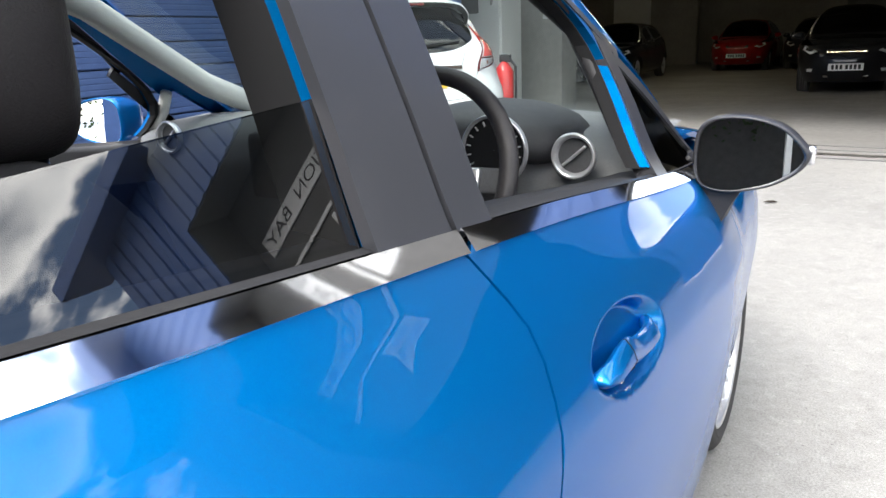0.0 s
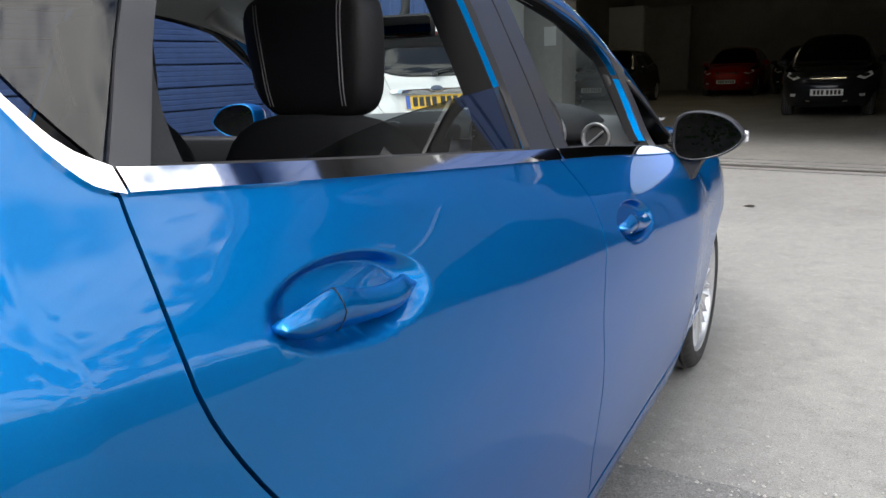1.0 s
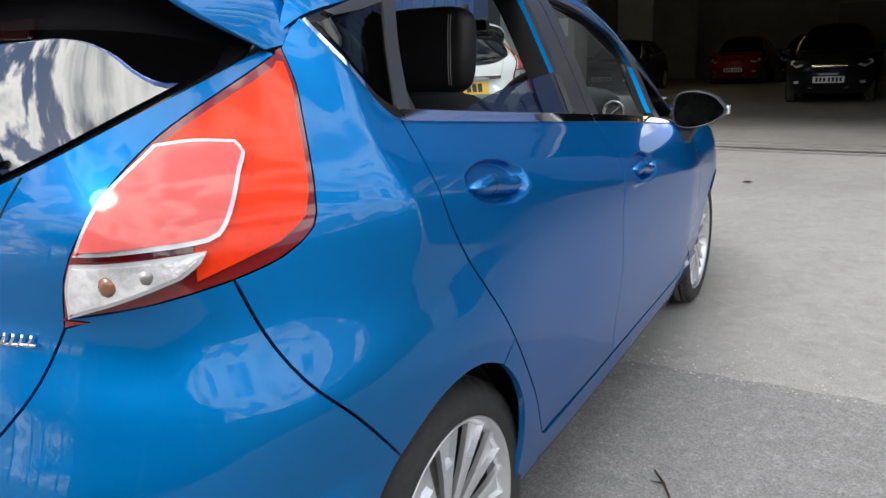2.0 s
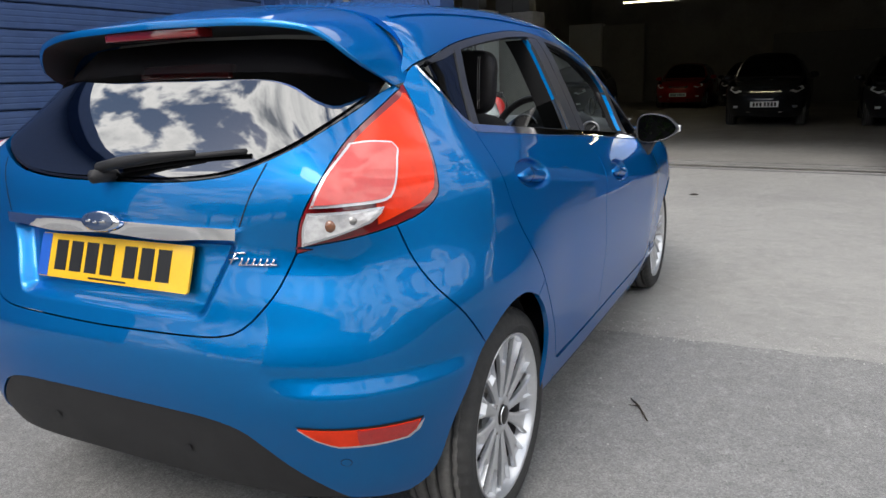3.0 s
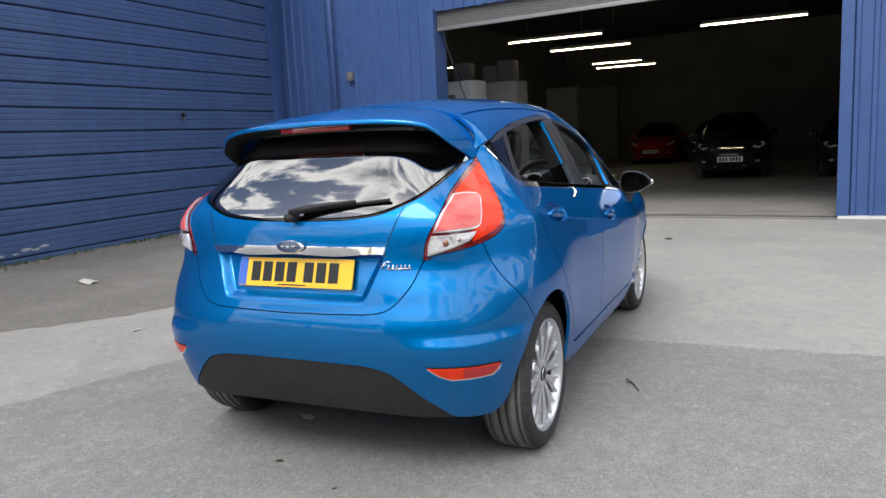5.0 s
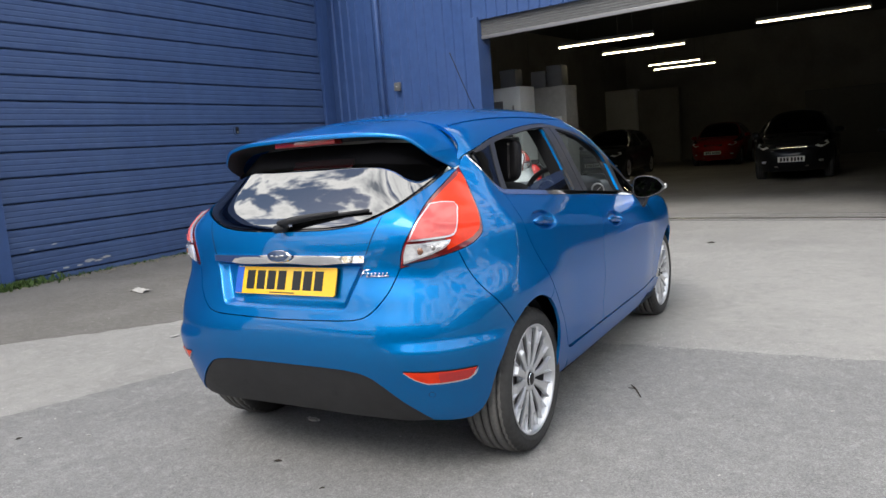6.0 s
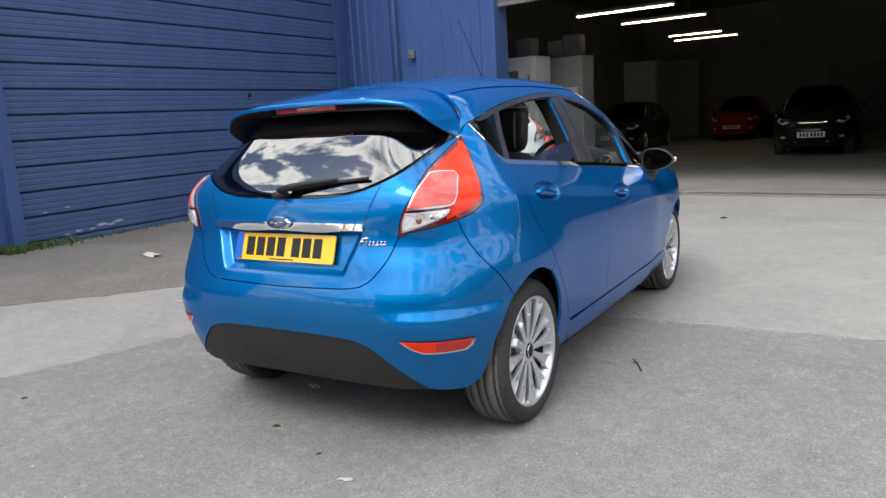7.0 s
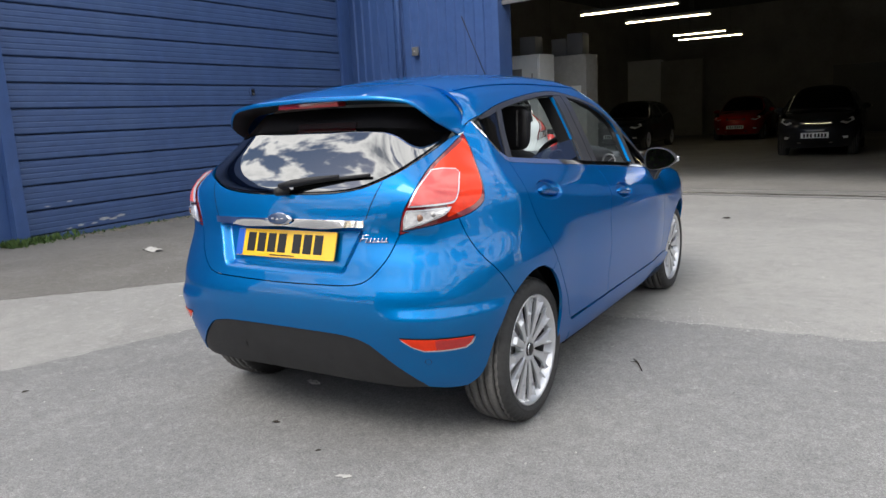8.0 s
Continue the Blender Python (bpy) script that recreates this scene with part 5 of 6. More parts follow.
def soft_block(bm, lo, hi, power=3.0, nu=20, nv=12, bend=None):
    """A padded form: a rounded block between two corners."""
    c, h = (Vector(lo) + Vector(hi)) / 2, (Vector(hi) - Vector(lo)) / 2
    def sp(v, p):
        return math.copysign(abs(v) ** (2 / p), v)
    rows = []
    for i in range(nv + 1):
        f = -math.pi / 2 + math.pi * i / nv
        row = []
        for k in range(nu):
            q = 2 * math.pi * k / nu
            p = Vector((h.x * sp(math.cos(f), power) * sp(math.cos(q), power), h.y * sp(math.cos(f), power) * sp(math.sin(q), power), h.z * sp(math.sin(f), power)))
            if bend:
                p = bend(p)
            row.append(bm.verts.new(c + p))
        rows.append(row)
    for ra, rb in zip(rows, rows[1:]):
        for k in range(nu):
            bm.faces.new((ra[k], ra[(k + 1) % nu], rb[(k + 1) % nu], rb[k]))
    bmesh.ops.remove_doubles(bm, verts=bm.verts, dist=1e-5)


def build_seat(car, x, ahead=0.0):
    bm = bmesh.new()
    soft_block(bm, (x - .25, 1.45, .38), (x + .25, 2.0, .56), 4)
    seat = part("seat", bm, CLOTH, car)
    seat.location.y = ahead
    bm = bmesh.new()
    soft_block(bm, (x - .25, 1.30, .46), (x + .25, 1.47, 1.085), 3.6, 28, 16, lambda p: Vector((p.x * (1 - .10 * max(0, p.z / .3) ** 2), p.y - .10 * p.z, p.z)))
    back_rest = part("backrest", bm, CLOTH, seat)
    bm = bmesh.new()
    soft_block(bm, (x - .135, 1.330, 1.075), (x + .135, 1.440, 1.305), 4.2, 32, 18, lambda p: Vector((p.x * (1 + .08 * p.z / .11), p.y - .06 * p.z - .02 * (p.x / .13) ** 2, p.z)))
    rest = part("headrest", bm, LEATHER, seat, "black leather headrest with pale stitching")
    for dx in (-.065, .065):
        part("headrest_post", tube([(x + dx, 1.405, .98), (x + dx, 1.40, 1.09)], .006, 8), CHROME, rest)
    for dx in (-.088, .088):
        for k in (-1, 1):
            pts = [(x + dx + k * .0035 + dx * .08 * (z - 1.16) / .11, 1.3205 - .06 * (z - 1.19) + .006 * ((z - 1.19) / .09) ** 4, z) for z in np.linspace(1.10, 1.28, 14)]
            part("seam", tube(pts, .0012, 5), STITCH, rest)


def build_cabin(car, paint):
    """Seats, dashboard, steering wheel, roof lining and mirrors inside."""
    for x in (.345, -.345):
        build_seat(car, x, .0 if x > 0 else .07)
    bm = bmesh.new()
    soft_block(bm, (-.64, .86, .40), (.64, 1.32, .58), 5)
    soft_block(bm, (-.64, .70, .50), (.64, .90, 1.00), 5, bend=lambda p: Vector((p.x, p.y - .18 * p.z, p.z)))
    part("rear_bench", bm, CLOTH, car)
    for x in (-.36, .36):
        bm = bmesh.new()
        soft_block(bm, (x - .13, .66, 1.00), (x + .13, .74, 1.10), 4)
        part("rear_headrest", bm, CLOTH, car)
    part("parcel_shelf", box((-.56, .36, .93), (.56, .72, .955), .01), TRIM, car)
    floor_bm = box((-.68, .45, .262), (.68, 2.75, .30))
    part("cabin_floor", floor_bm, CLOTH, car, smooth=False)
    # dashboard: a swept top, a lower face and the instrument hood
    prof = [(2.92, .985), (2.75, 1.000), (2.55, 1.005), (2.38, .995), (2.30, .965), (2.27, .90), (2.30, .80), (2.36, .62), (2.45, .45)]
    verts, nx = [], 24
    for i in range(nx + 1):
        x = -.70 + 1.40 * i / nx
        for y, z in prof:
            yy = y + .10 * (x / .70) ** 2 * (1 if y < 2.6 else -2.0) * .6 - (.04 * math.exp(-(x / .16) ** 2) if y < 2.5 else 0)
            verts.append((x * (1 - .10 * (y > 2.7)), yy, z - .02 * (x / .7) ** 2))
    np_ = len(prof)
    dash = mesh_part("dashboard", verts, [[i * np_ + k, i * np_ + k + 1, (i + 1) * np_ + k + 1, (i + 1) * np_ + k] for i in range(nx) for k in range(np_ - 1)], DASH_GREY, car)
    bm = bmesh.new()
    soft_block(bm, (.16, 2.235, .93), (.56, 2.56, 1.045), 2.8, bend=lambda p: Vector((p.x, p.y, p.z - .25 * abs(p.x) ** 1.5)))
    hood = part("instrument_hood", bm, DASH, dash)
    for x in (.275, .445):
        part("dial", lathe([(-.006, .060), (-.012, .063), (-.012, .066), (.0, .067)], 36, "y", (x, 2.238, .966)), ALLOY, hood)
        part("dial_face", lathe([(-.004, .001), (-.004, .061)], 36, "y", (x, 2.236, .966)), GAP, hood)
        bm = bmesh.new()
        for k in range(13):
            q = radians(-30 + 20 * k)
            add_box(bm, (-.0012, -.001, .047), (.0012, .001, .056), turn=Matrix.Translation((x, 2.229, .966)) @ Matrix.Rotation(q + math.pi / 2 + math.pi, 4, "Y"))
        part("dial_marks", bm, SIGN_W, hood, smooth=False)
    for x in (.585, -.520, .085, -.085):
        vent = part("air_vent", lathe([(.0, .038), (-.014, .043), (-.020, .040), (-.016, .035), (.0, .030)], 36, "y", (x, 2.285 + (.03 if x < -.5 else 0), .955)), ALLOY, dash)
        part("vent_disc", lathe([(-.006, .001), (-.006, .035)], 32, "y", (x, 2.285 + (.03 if x < -.5 else 0), .955)), DASH, vent)
        part("vent_fin", box((-.028, -.014, -.003), (.028, -.006, .003), .002, Matrix.Translation((x, 2.285 + (.03 if x < -.5 else 0), .955)) @ Matrix.Rotation(radians(-40), 4, "Y")), ALLOY, vent)
    bm = bmesh.new()
    add_box(bm, (-.15, 2.20, .84), (.15, 2.30, .99), .02)
    add_box(bm, (-.12, 1.75, .30), (.12, 2.40, .62), .04)
    part("centre_console", bm, DASH, dash)
    # steering wheel
    turn = Matrix.Translation((.375, 2.06, .945)) @ Matrix.Rotation(radians(-22), 4, "X")
    bm = lathe([(.016 * math.cos(q), .178 + .016 * math.sin(q)) for q in np.linspace(0, 2 * math.pi, 12, endpoint=False)], 48, "y", close=True)
    bmesh.ops.transform(bm, matrix=turn, verts=bm.verts)
    wheel = part("steering_wheel", bm, LEATHER, car)
    bm = bmesh.new()
    soft_block(bm, (-.07, -.02, -.06), (.07, .03, .055), 3, 20, 12)
    for a, b in ((-.168, 0), (.168, 0)):
        add_box(bm, (min(a, 0), .0, -.022), (max(a, 0), .014, .022), .005)
    add_box(bm, (-.02, .0, -.168), (.02, .014, 0), .005)
    bmesh.ops.transform(bm, matrix=turn, verts=bm.verts)
    part("wheel_hub", bm, DASH, wheel)
    for sg in (1, -1):
        bm = box((sg * .075, -.012, -.018), (sg * .13, -.002, .018), .004)
        bmesh.ops.transform(bm, matrix=turn, verts=bm.verts)
        part("wheel_switch", bm, ALLOY, wheel)
    part("steering_column", tube([turn @ Vector((0, .02, 0)), turn @ Vector((0, .30, 0))], .05, 12), DASH, wheel)
    # roof lining and pillar linings
    def inner(q, d):
        p = crown_at(q)
        c = np.array([[0, 0, .95]]) * np.ones((len(q), 1))
        c[:, 1] = p[:, 1]
        return c + (p - c) * (1 - d / np.maximum(np.linalg.norm(p - c, axis=1), .1))[:, None]
    ys, qs = np.linspace(.55, 2.06, 24), np.linspace(0, 1, 25)
    verts = []
    for y in ys:
        z = float(win_z(max(y, .58))) - .004
        x = float(cast(np.array([[0, y, z]]), np.array([[1.0, 0, 0]]))[0, 0])
        a0 = math.atan2(z - .95, x)
        a = a0 + (math.pi - 2 * a0) * qs
        verts += list(inner(np.stack([0 * a + y, .6 * a], 1), .035))
    nq = len(qs)
    mesh_part("roof_lining", verts, [[i * nq + k, i * nq + k + 1, (i + 1) * nq + k + 1, (i + 1) * nq + k] for i in range(len(ys) - 1) for k in range(nq - 1)], LINING, car)
    for sg in (1, -1):
        def strip(name, line, mat, width=.035, depth=.03):
            bm = bmesh.new()
            pts = []
            for y, z in line:
                x = float(cast(np.array([[0, y, z]]), np.array([[1.0, 0, 0]]))[0, 0]) - depth
                pts.append((sg * x, y, z))
            add_tube(bm, pts, width, 10)
            part(name, bm, mat, car)
        strip("pillar_lining", [(2.70, .985), (2.50, 1.075), (2.32, 1.175), (2.12, 1.275), (1.92, 1.335)], LINING if sg < 0 else TRIM, .032 if sg < 0 else .018, .060 if sg < 0 else .050)
        strip("pillar_lining", [(1.56, .97), (1.58, 1.10), (1.60, 1.22), (1.62, 1.335)], TRIM, .040, .055)
        strip("pillar_lining", [(.69, 1.09), (.73, 1.16), (.78, 1.24), (.83, 1.30)], TRIM, .018, .045)
        strip("pillar_lining", [(2.20, .98), (2.215, 1.08), (2.225, 1.17)] if sg > 0 else [(2.41, .955), (2.425, 1.01), (2.42, 1.06)], LINING if sg < 0 else TRIM, .016, .032)
        # painted and rubber faces round the door openings
        def ribbon(name, line, mat, d0, d1, back=.0):
            bm = bmesh.new()
            rows = []
            for y, z in smooth_run(line, .03):
                x = float(cast(np.array([[0, y, z]]), np.array([[1.0, 0, 0]]))[0, 0])
                rows.append([bm.verts.new((sg * (x - d), y + back * k, z)) for k, d in ((0, d0), (1, d1))] + [bm.verts.new((sg * (x - d), y + back * k + .012, z + .002)) for k, d in ((1, d1), (0, d0))])
            for ra, rb in zip(rows, rows[1:]):
                for k in range(4):
                    bm.faces.new((ra[k], ra[(k + 1) % 4], rb[(k + 1) % 4], rb[k]))
            bmesh.ops.recalc_face_normals(bm, faces=bm.faces)
            part(name, bm, mat, car, smooth=False)
        front_line = [(2.37, .945), (2.40, 1.0), (2.36, 1.070), (2.20, 1.178), (1.98, 1.287), (1.80, 1.327)] if sg < 0 else [(2.166, .960), (2.196, 1.06), (2.207, 1.150), (2.14, 1.224), (1.98, 1.287), (1.80, 1.327)]
        ribbon("door_frame_edge", front_line, paint, .002, .018)
        ribbon("door_seal", [(y - .004, z - .002) for y, z in front_line], GAP, .018, .040)
        rear_line_b = [(1.440, 1.020), (1.476, 1.18), (1.504, 1.335)]
        ribbon("door_frame_edge", rear_line_b, paint, .003, .024)
        ribbon("door_seal", rear_line_b, GAP, .024, .10, .02)
    part("belt_webbing", box((.60, 1.60, .70), (.605, 1.645, 1.22), .001), CLOTH, car)
    rear_view = part("cabin_mirror", box((-.115, -.001, -.035), (.115, .03, .035), .014), TRIM, car)
    rear_view.matrix_local = pose(0, 2.18, 1.282, 0, 0, 14)
    part("mirror_glass", slab(round_rect(.212, .056, .014), .002, 1, -.004), MIRROR, rear_view, smooth=False)
    part("mirror_stem", tube([(0, .03, .01), (0, .09, .05), (0, .10, .09)], .014, 10), TRIM, rear_view)
    part("aerial", tube([(0, 1.86, 1.47), (0, 1.80, 1.53), (0, 1.58, 1.80)], .0028, 6), TRIM, car)
    part("aerial_base", lathe([(1.462, .020), (1.485, .016), (1.495, .006), (1.496, .001)], 16, "z", (0, 1.865, 0)), TRIM, car)


# ---- places found for far things ----
LAMPS = [(-2.8, 13.7, 3.3, 2.1), (-2.6, 16.1, 3.3, 2.0), (-2.85, 20.7, 3.3, 1.5), (-2.9, 22.4, 3.3, 1.9), (-6.85, 17.7, 3.3, .62), (1.15, 14.2, 3.3, 2.0)]
WHITE_AT = (-1.95, 5.82, 0, 0, 0, 46)
HALL_CARS = [((.66, 19.75, 180, 1.06), BLACKCAR, "black parked car with a white front plate, nose to the yard"),
             ((-2.37, 28.1, 180, 1.0), RED, "red parked hatchback in the dark hall"),
             ((-.3, 28.6, 178, 1.0), BLACKCAR, "dark parked hatchback deep in the hall"),
             ((3.40, 19.3, 178, 1.0), BLACKCAR, "black parked hatchback near the hall opening"),
             ((-4.9, 23.1, 180, 1.0), BLACKCAR, "dark parked hatchback behind the partition")]
# ---- the yard and the building ----
def structure(ob, label, category):
    return tagged(ob, label, category, "", "structure")


bm = bmesh.new()
bmesh.ops.create_grid(bm, x_segments=40, y_segments=40, size=600)
ground = structure(part("ground", bm, CONCRETE, None, smooth=False), "pale worn concrete yard with stains and loose grit", "ground")
# the darker older surface under the car's tail, its worn edge uneven
edge = [(7.0, 2.24), (4.5, 2.20), (2.0, 2.23), (.6, 2.22), (-1.15, 2.20), (-1.45, 1.62), (-1.78, .95), (-2.05, .12), (-2.45, -.8), (-3.4, -3.0), (-5.5, -8.0)]
rng = random.Random(4)
line = []
for (x0, y0), (x1, y1) in zip(edge, edge[1:]):
    n = max(2, int(math.hypot(x1 - x0, y1 - y0) / .06))
    for i in range(n):
        t = i / n
        line.append((x0 + (x1 - x0) * t + rng.uniform(-.012, .012), y0 + (y1 - y0) * t + rng.uniform(-.014, .014)))
line += [(-5.5, -8.0), (-5.5, -14.0), (7.0, -14.0)]
bm = slab(line, -.010, 2, .004)
structure(part("tarmac_patch", bm, TARMAC, None, smooth=False), "darker grey tarmac patch with a ragged edge", "tarmac")

# older dirty paving along the side wall
edge = [(-5.9, -1.3), (-4.6, .30), (-4.01, .98), (-3.68, 1.32), (-3.38, 1.59), (-3.07, 1.98), (-2.85, 2.6), (-2.8, 3.6), (-3.0, 5.5), (-3.4, 8.0), (-3.6, 9.0)]
line = []
for (x0, y0), (x1, y1) in zip(edge, edge[1:]):
    n = max(2, int(math.hypot(x1 - x0, y1 - y0) / .07))
    for i in range(n):
        t = i / n
        line.append((x0 + (x1 - x0) * t + rng.uniform(-.02, .02), y0 + (y1 - y0) * t + rng.uniform(-.02, .02)))
line += [(-3.6, 9.0), (-6.98, 9.4), (-6.98, -1.3)]
structure(part("paving_strip", slab(line, -.010, 2, .003), WALL_STRIP, None, smooth=False), "dirty grey older paving along the side wall", "paving")

# building: the long wall lies 7 degrees off the car's cross axis
WALL = pose(2.37, 8.42, 0, 0, 0, -7.0)  # local +x runs along the wall away from the opening, +y goes inside
OPEN_W, OPEN_H, WALL_H = 5.97, 3.10, 7.3
CORNER_X = -9.46


def ribbed(x0, x1, z0, z1, y0=0.0, pitch=.20, deep=.032, thick=.05):
    """Cladding with upright trapezoid ribs, seen side at y0."""
    xs = []
    x = x0
    while x < x1 - 1e-6:
        for dx, dy in ((0, 0), (pitch * .62, 0), (pitch * .70, -deep), (pitch * .92, -deep)):
            if x + dx < x1:
                xs.append((x + dx, y0 + dy))
        x += pitch
    xs.append((x1, y0))
    return slab(xs + [(x1, y0 + thick), (x0, y0 + thick)], z1 - z0, 2, z0)


def wall_part(name, bm, mat, label, category="wall", at=WALL, smooth=False):
    ob = part(name, bm, mat, None, smooth=smooth)
    ob.matrix_world = at
    return structure(ob, label, category)


wall_part("wall_north", ribbed(CORNER_X, -OPEN_W, 0.0, WALL_H), CLAD, "navy ribbed steel cladding left of the hall opening")
wall_part("wall_lintel", ribbed(-OPEN_W, 0.0, OPEN_H + .25, WALL_H), CLAD, "navy ribbed steel cladding over the hall opening")
wall_part("wall_pier", ribbed(0.0, .62, .04, WALL_H), CLAD, "navy ribbed steel pier beside the hall opening")
wall_part("wall_bay_lintel", ribbed(.62, 4.3, 6.1, WALL_H), CLAD, "navy ribbed steel cladding over the preparation bay")
wall_part("wall_end", ribbed(4.3, 5.6, .0, WALL_H), CLAD, "navy ribbed steel cladding at the end of the building")
wall_part("trim_jamb", box((-OPEN_W - .10, -.06, 0), (-OPEN_W + .02, .32, OPEN_H + .30), .006), CLAD, "navy steel jamb of the hall opening", "trim")
wall_part("trim_jamb_far", box((-.02, -.06, .03), (.12, .32, OPEN_H + .30), .006), CLAD, "navy steel jamb of the hall opening", "trim")
wall_part("trim_base", box((.0, -.075, .0), (.62, .05, .035), .004), SIGN_W, "pale strip along the foot of the pier", "trim")
wall_part("eaves", box((CORNER_X - .3, -.55, WALL_H), (6.05, .4, WALL_H + .32), .03), CLAD, "navy overhanging eaves of the building", "eaves")
# rolled-up shutter at the head of the opening
bm = bmesh.new()
for i in range(7):
    add_box(bm, (-OPEN_W + .02, .06, OPEN_H + .005 + i * .042), (-.02, .085, OPEN_H + .043 + i * .042), .006)
wall_part("shutter", bm, GREY_BOX, "grey slatted roller shutter rolled up over the opening", "shutter", smooth=True)
wall_part("shutter_rail", box((-OPEN_W + .02, .05, OPEN_H - .06), (-.02, .10, OPEN_H), .008), STEEL, "steel bottom rail of the rolled-up shutter", "shutter")
# downpipe and switch box
bm = tube([(-8.10, -.10, .0), (-8.10, -.10, WALL_H)], .055, 14)
wall_part("trim_pipe", bm, CLAD, "navy painted downpipe on the cladding", "pipe", smooth=True)
sw = thing("switch_box", WALL @ pose(-7.75, -.05, 2.46), "small grey weathered switch box on the blue cladding", "switch box")
part("casing", box((-.065, -.05, -.075), (.065, .0, .075), .008), GREY_BOX, sw)
part("button", lathe([(-.062, .001), (-.062, .014), (-.05, .016)], 14, "y"), STEEL, sw)

# side wall with the tall sectional door
# local x runs from the corner along the yard, local y toward the yard
SIDE = Matrix(((0, 1, 0, -7.00), (-1, 0, 0, 9.66), (0, 0, 1, 0), (0, 0, 0, 1)))
DOOR_A, DOOR_B, DOOR_TOP = .45, 6.85, 4.76


def side_part(name, bm, mat, label, category="wall", smooth=False):
    bmesh.ops.recalc_face_normals(bm, faces=bm.faces)
    ob = part(name, bm, mat, None, smooth=smooth)
    ob.matrix_world = SIDE
    return structure(ob, label, category)


# local x: distance from the corner along the yard, local +y: toward the yard
WEST_H = 5.3
side_part("wall_west", box((-.1, -.30, 0), (DOOR_A, .0, WEST_H)), CLAD, "navy steel corner of the building")
side_part("wall_west_far", box((DOOR_B, -.30, 0), (16.0, .0, WEST_H)), CLAD, "navy steel wall past the sectional door")
side_part("wall_west_head", box((DOOR_A, -.30, DOOR_TOP), (DOOR_B, .0, WEST_H)), CLAD, "navy steel wall over the sectional door")
side_part("trim_door_post", box((DOOR_B - .02, .0, 0), (DOOR_B + .14, .12, DOOR_TOP), .01), CLAD, "navy steel post at the edge of the sectional door", "trim")
side_part("trim_door_post_far", box((DOOR_A - .14, .0, 0), (DOOR_A + .02, .06, DOOR_TOP), .01), CLAD, "navy steel post at the edge of the sectional door", "trim")
side_part("eaves_west", box((-.3, -.4, WEST_H), (16.0, .45, WEST_H + .32), .03), CLAD, "navy overhanging eaves of the building", "eaves")
door = new("door_1")
door.matrix_world = SIDE
structure(door, "tall blue sectional door with pressed ribs and flaking paint", "door")
SECTION = .313
# pressed profile of one section: fine ribs between deep joints
prof = [(0, -.02), (.004, .018), (.012, .030)]
for k in range(4):
    a = .014 + k * (SECTION - .034) / 4
    prof += [(a + .006, .0335), (a + .052, .0335), (a + .060, .0285), (a + .068, .0285)]
prof += [(SECTION - .020, .030), (SECTION - .012, .018), (SECTION - .010, -.02)]
bm = bmesh.new()
ra = [bm.verts.new((DOOR_A + .02, d - .03, h)) for h, d in prof]
rb = [bm.verts.new((DOOR_B - .02, d - .03, h)) for h, d in prof]
for k in range(len(prof) - 1):
    bm.faces.new((ra[k], rb[k], rb[k + 1], ra[k + 1]))
bm.faces.new(ra)
bm.faces.new(rb[::-1])
bmesh.ops.recalc_face_normals(bm, faces=bm.faces)
first = part("door_section", bm, DOOR_BLUE, door, smooth=False)
first.location.z = .07
for i in range(1, 15):
    o = new("door_section", first.data)
    o.parent, o.location = door, (0, 0, .07 + i * SECTION)
part("bottom_rail", box((DOOR_A + .02, -.05, .0), (DOOR_B - .02, -.004, .062), .006), DOOR_BLUE, door)
part("door_backing", box((DOOR_A, -.12, 0), (DOOR_B, -.052, DOOR_TOP)), GAP, door, smooth=False)
# lock hole and flaked spots
p = part("lock", lathe([(.0, .085), (.008, .085), (.010, .078)], 24, "y", (2.80, .0, 1.84)), DOOR_BLUE, door)
part("lock_hole", slab([(2.80 + a, 1.84 + b) for a, b in round_rect(.072, .115, .033)], .003, 1, .011), GAP, p)
part("lock_cylinder", lathe([(.022, .001), (.022, .018), (.012, .020)], 14, "y", (2.80, .0, 1.81)), STEEL, p)
rng = random.Random(9)
for cx, cz, s in ((5.75, .16, .055), (5.62, .14, .04), (5.5, .17, .045), (5.9, .12, .03), (6.1, .12, .035), (6.25, .10, .025), (6.5, .42, .02), (6.2, .45, .022)):
    pts = [(cx + s * (1.6 if k % 2 else 1) * rng.uniform(.5, 1.1) * math.cos(q) * 1.5, cz + .45 * s * rng.uniform(.6, 1.1) * math.sin(q)) for k, q in enumerate(np.linspace(0, 2 * math.pi, 13)[:-1])]
    part("paint_flake", slab(pts, .0015, 1, .0032), FLAKE, door, smooth=False)
# weeds and litter at the foot of the wall
bm = bmesh.new()
for i in range(900):
    t = abs(rng.gauss(0, .35)) if i < 650 else rng.uniform(0, 4.5)
    y = 9.66 - DOOR_B + t - .30
    x = -6.97 + abs(rng.gauss(0, .07 if i > 650 else .12))
    if i > 650:
        x += .04
    h, w, a = rng.uniform(.02, .11) * (1 if i < 650 else .5), rng.uniform(.006, .016), rng.uniform(0, 6.28)
    lean = Vector((rng.uniform(-.05, .05), rng.uniform(-.05, .05), h))
    b = Vector((x, y, .0))
    sx = Vector((math.cos(a), math.sin(a), 0)) * w
    bm.faces.new([bm.verts.new(b - sx * .5), bm.verts.new(b + sx * .5), bm.verts.new(b + lean * .6 + sx), bm.verts.new(b + lean), bm.verts.new(b + lean * .6 - sx)])
tagged(part("weeds", bm, MOSS, None, smooth=False), "green weeds and moss at the foot of the wall", "weeds", "", "stuff")
bm = bmesh.new()
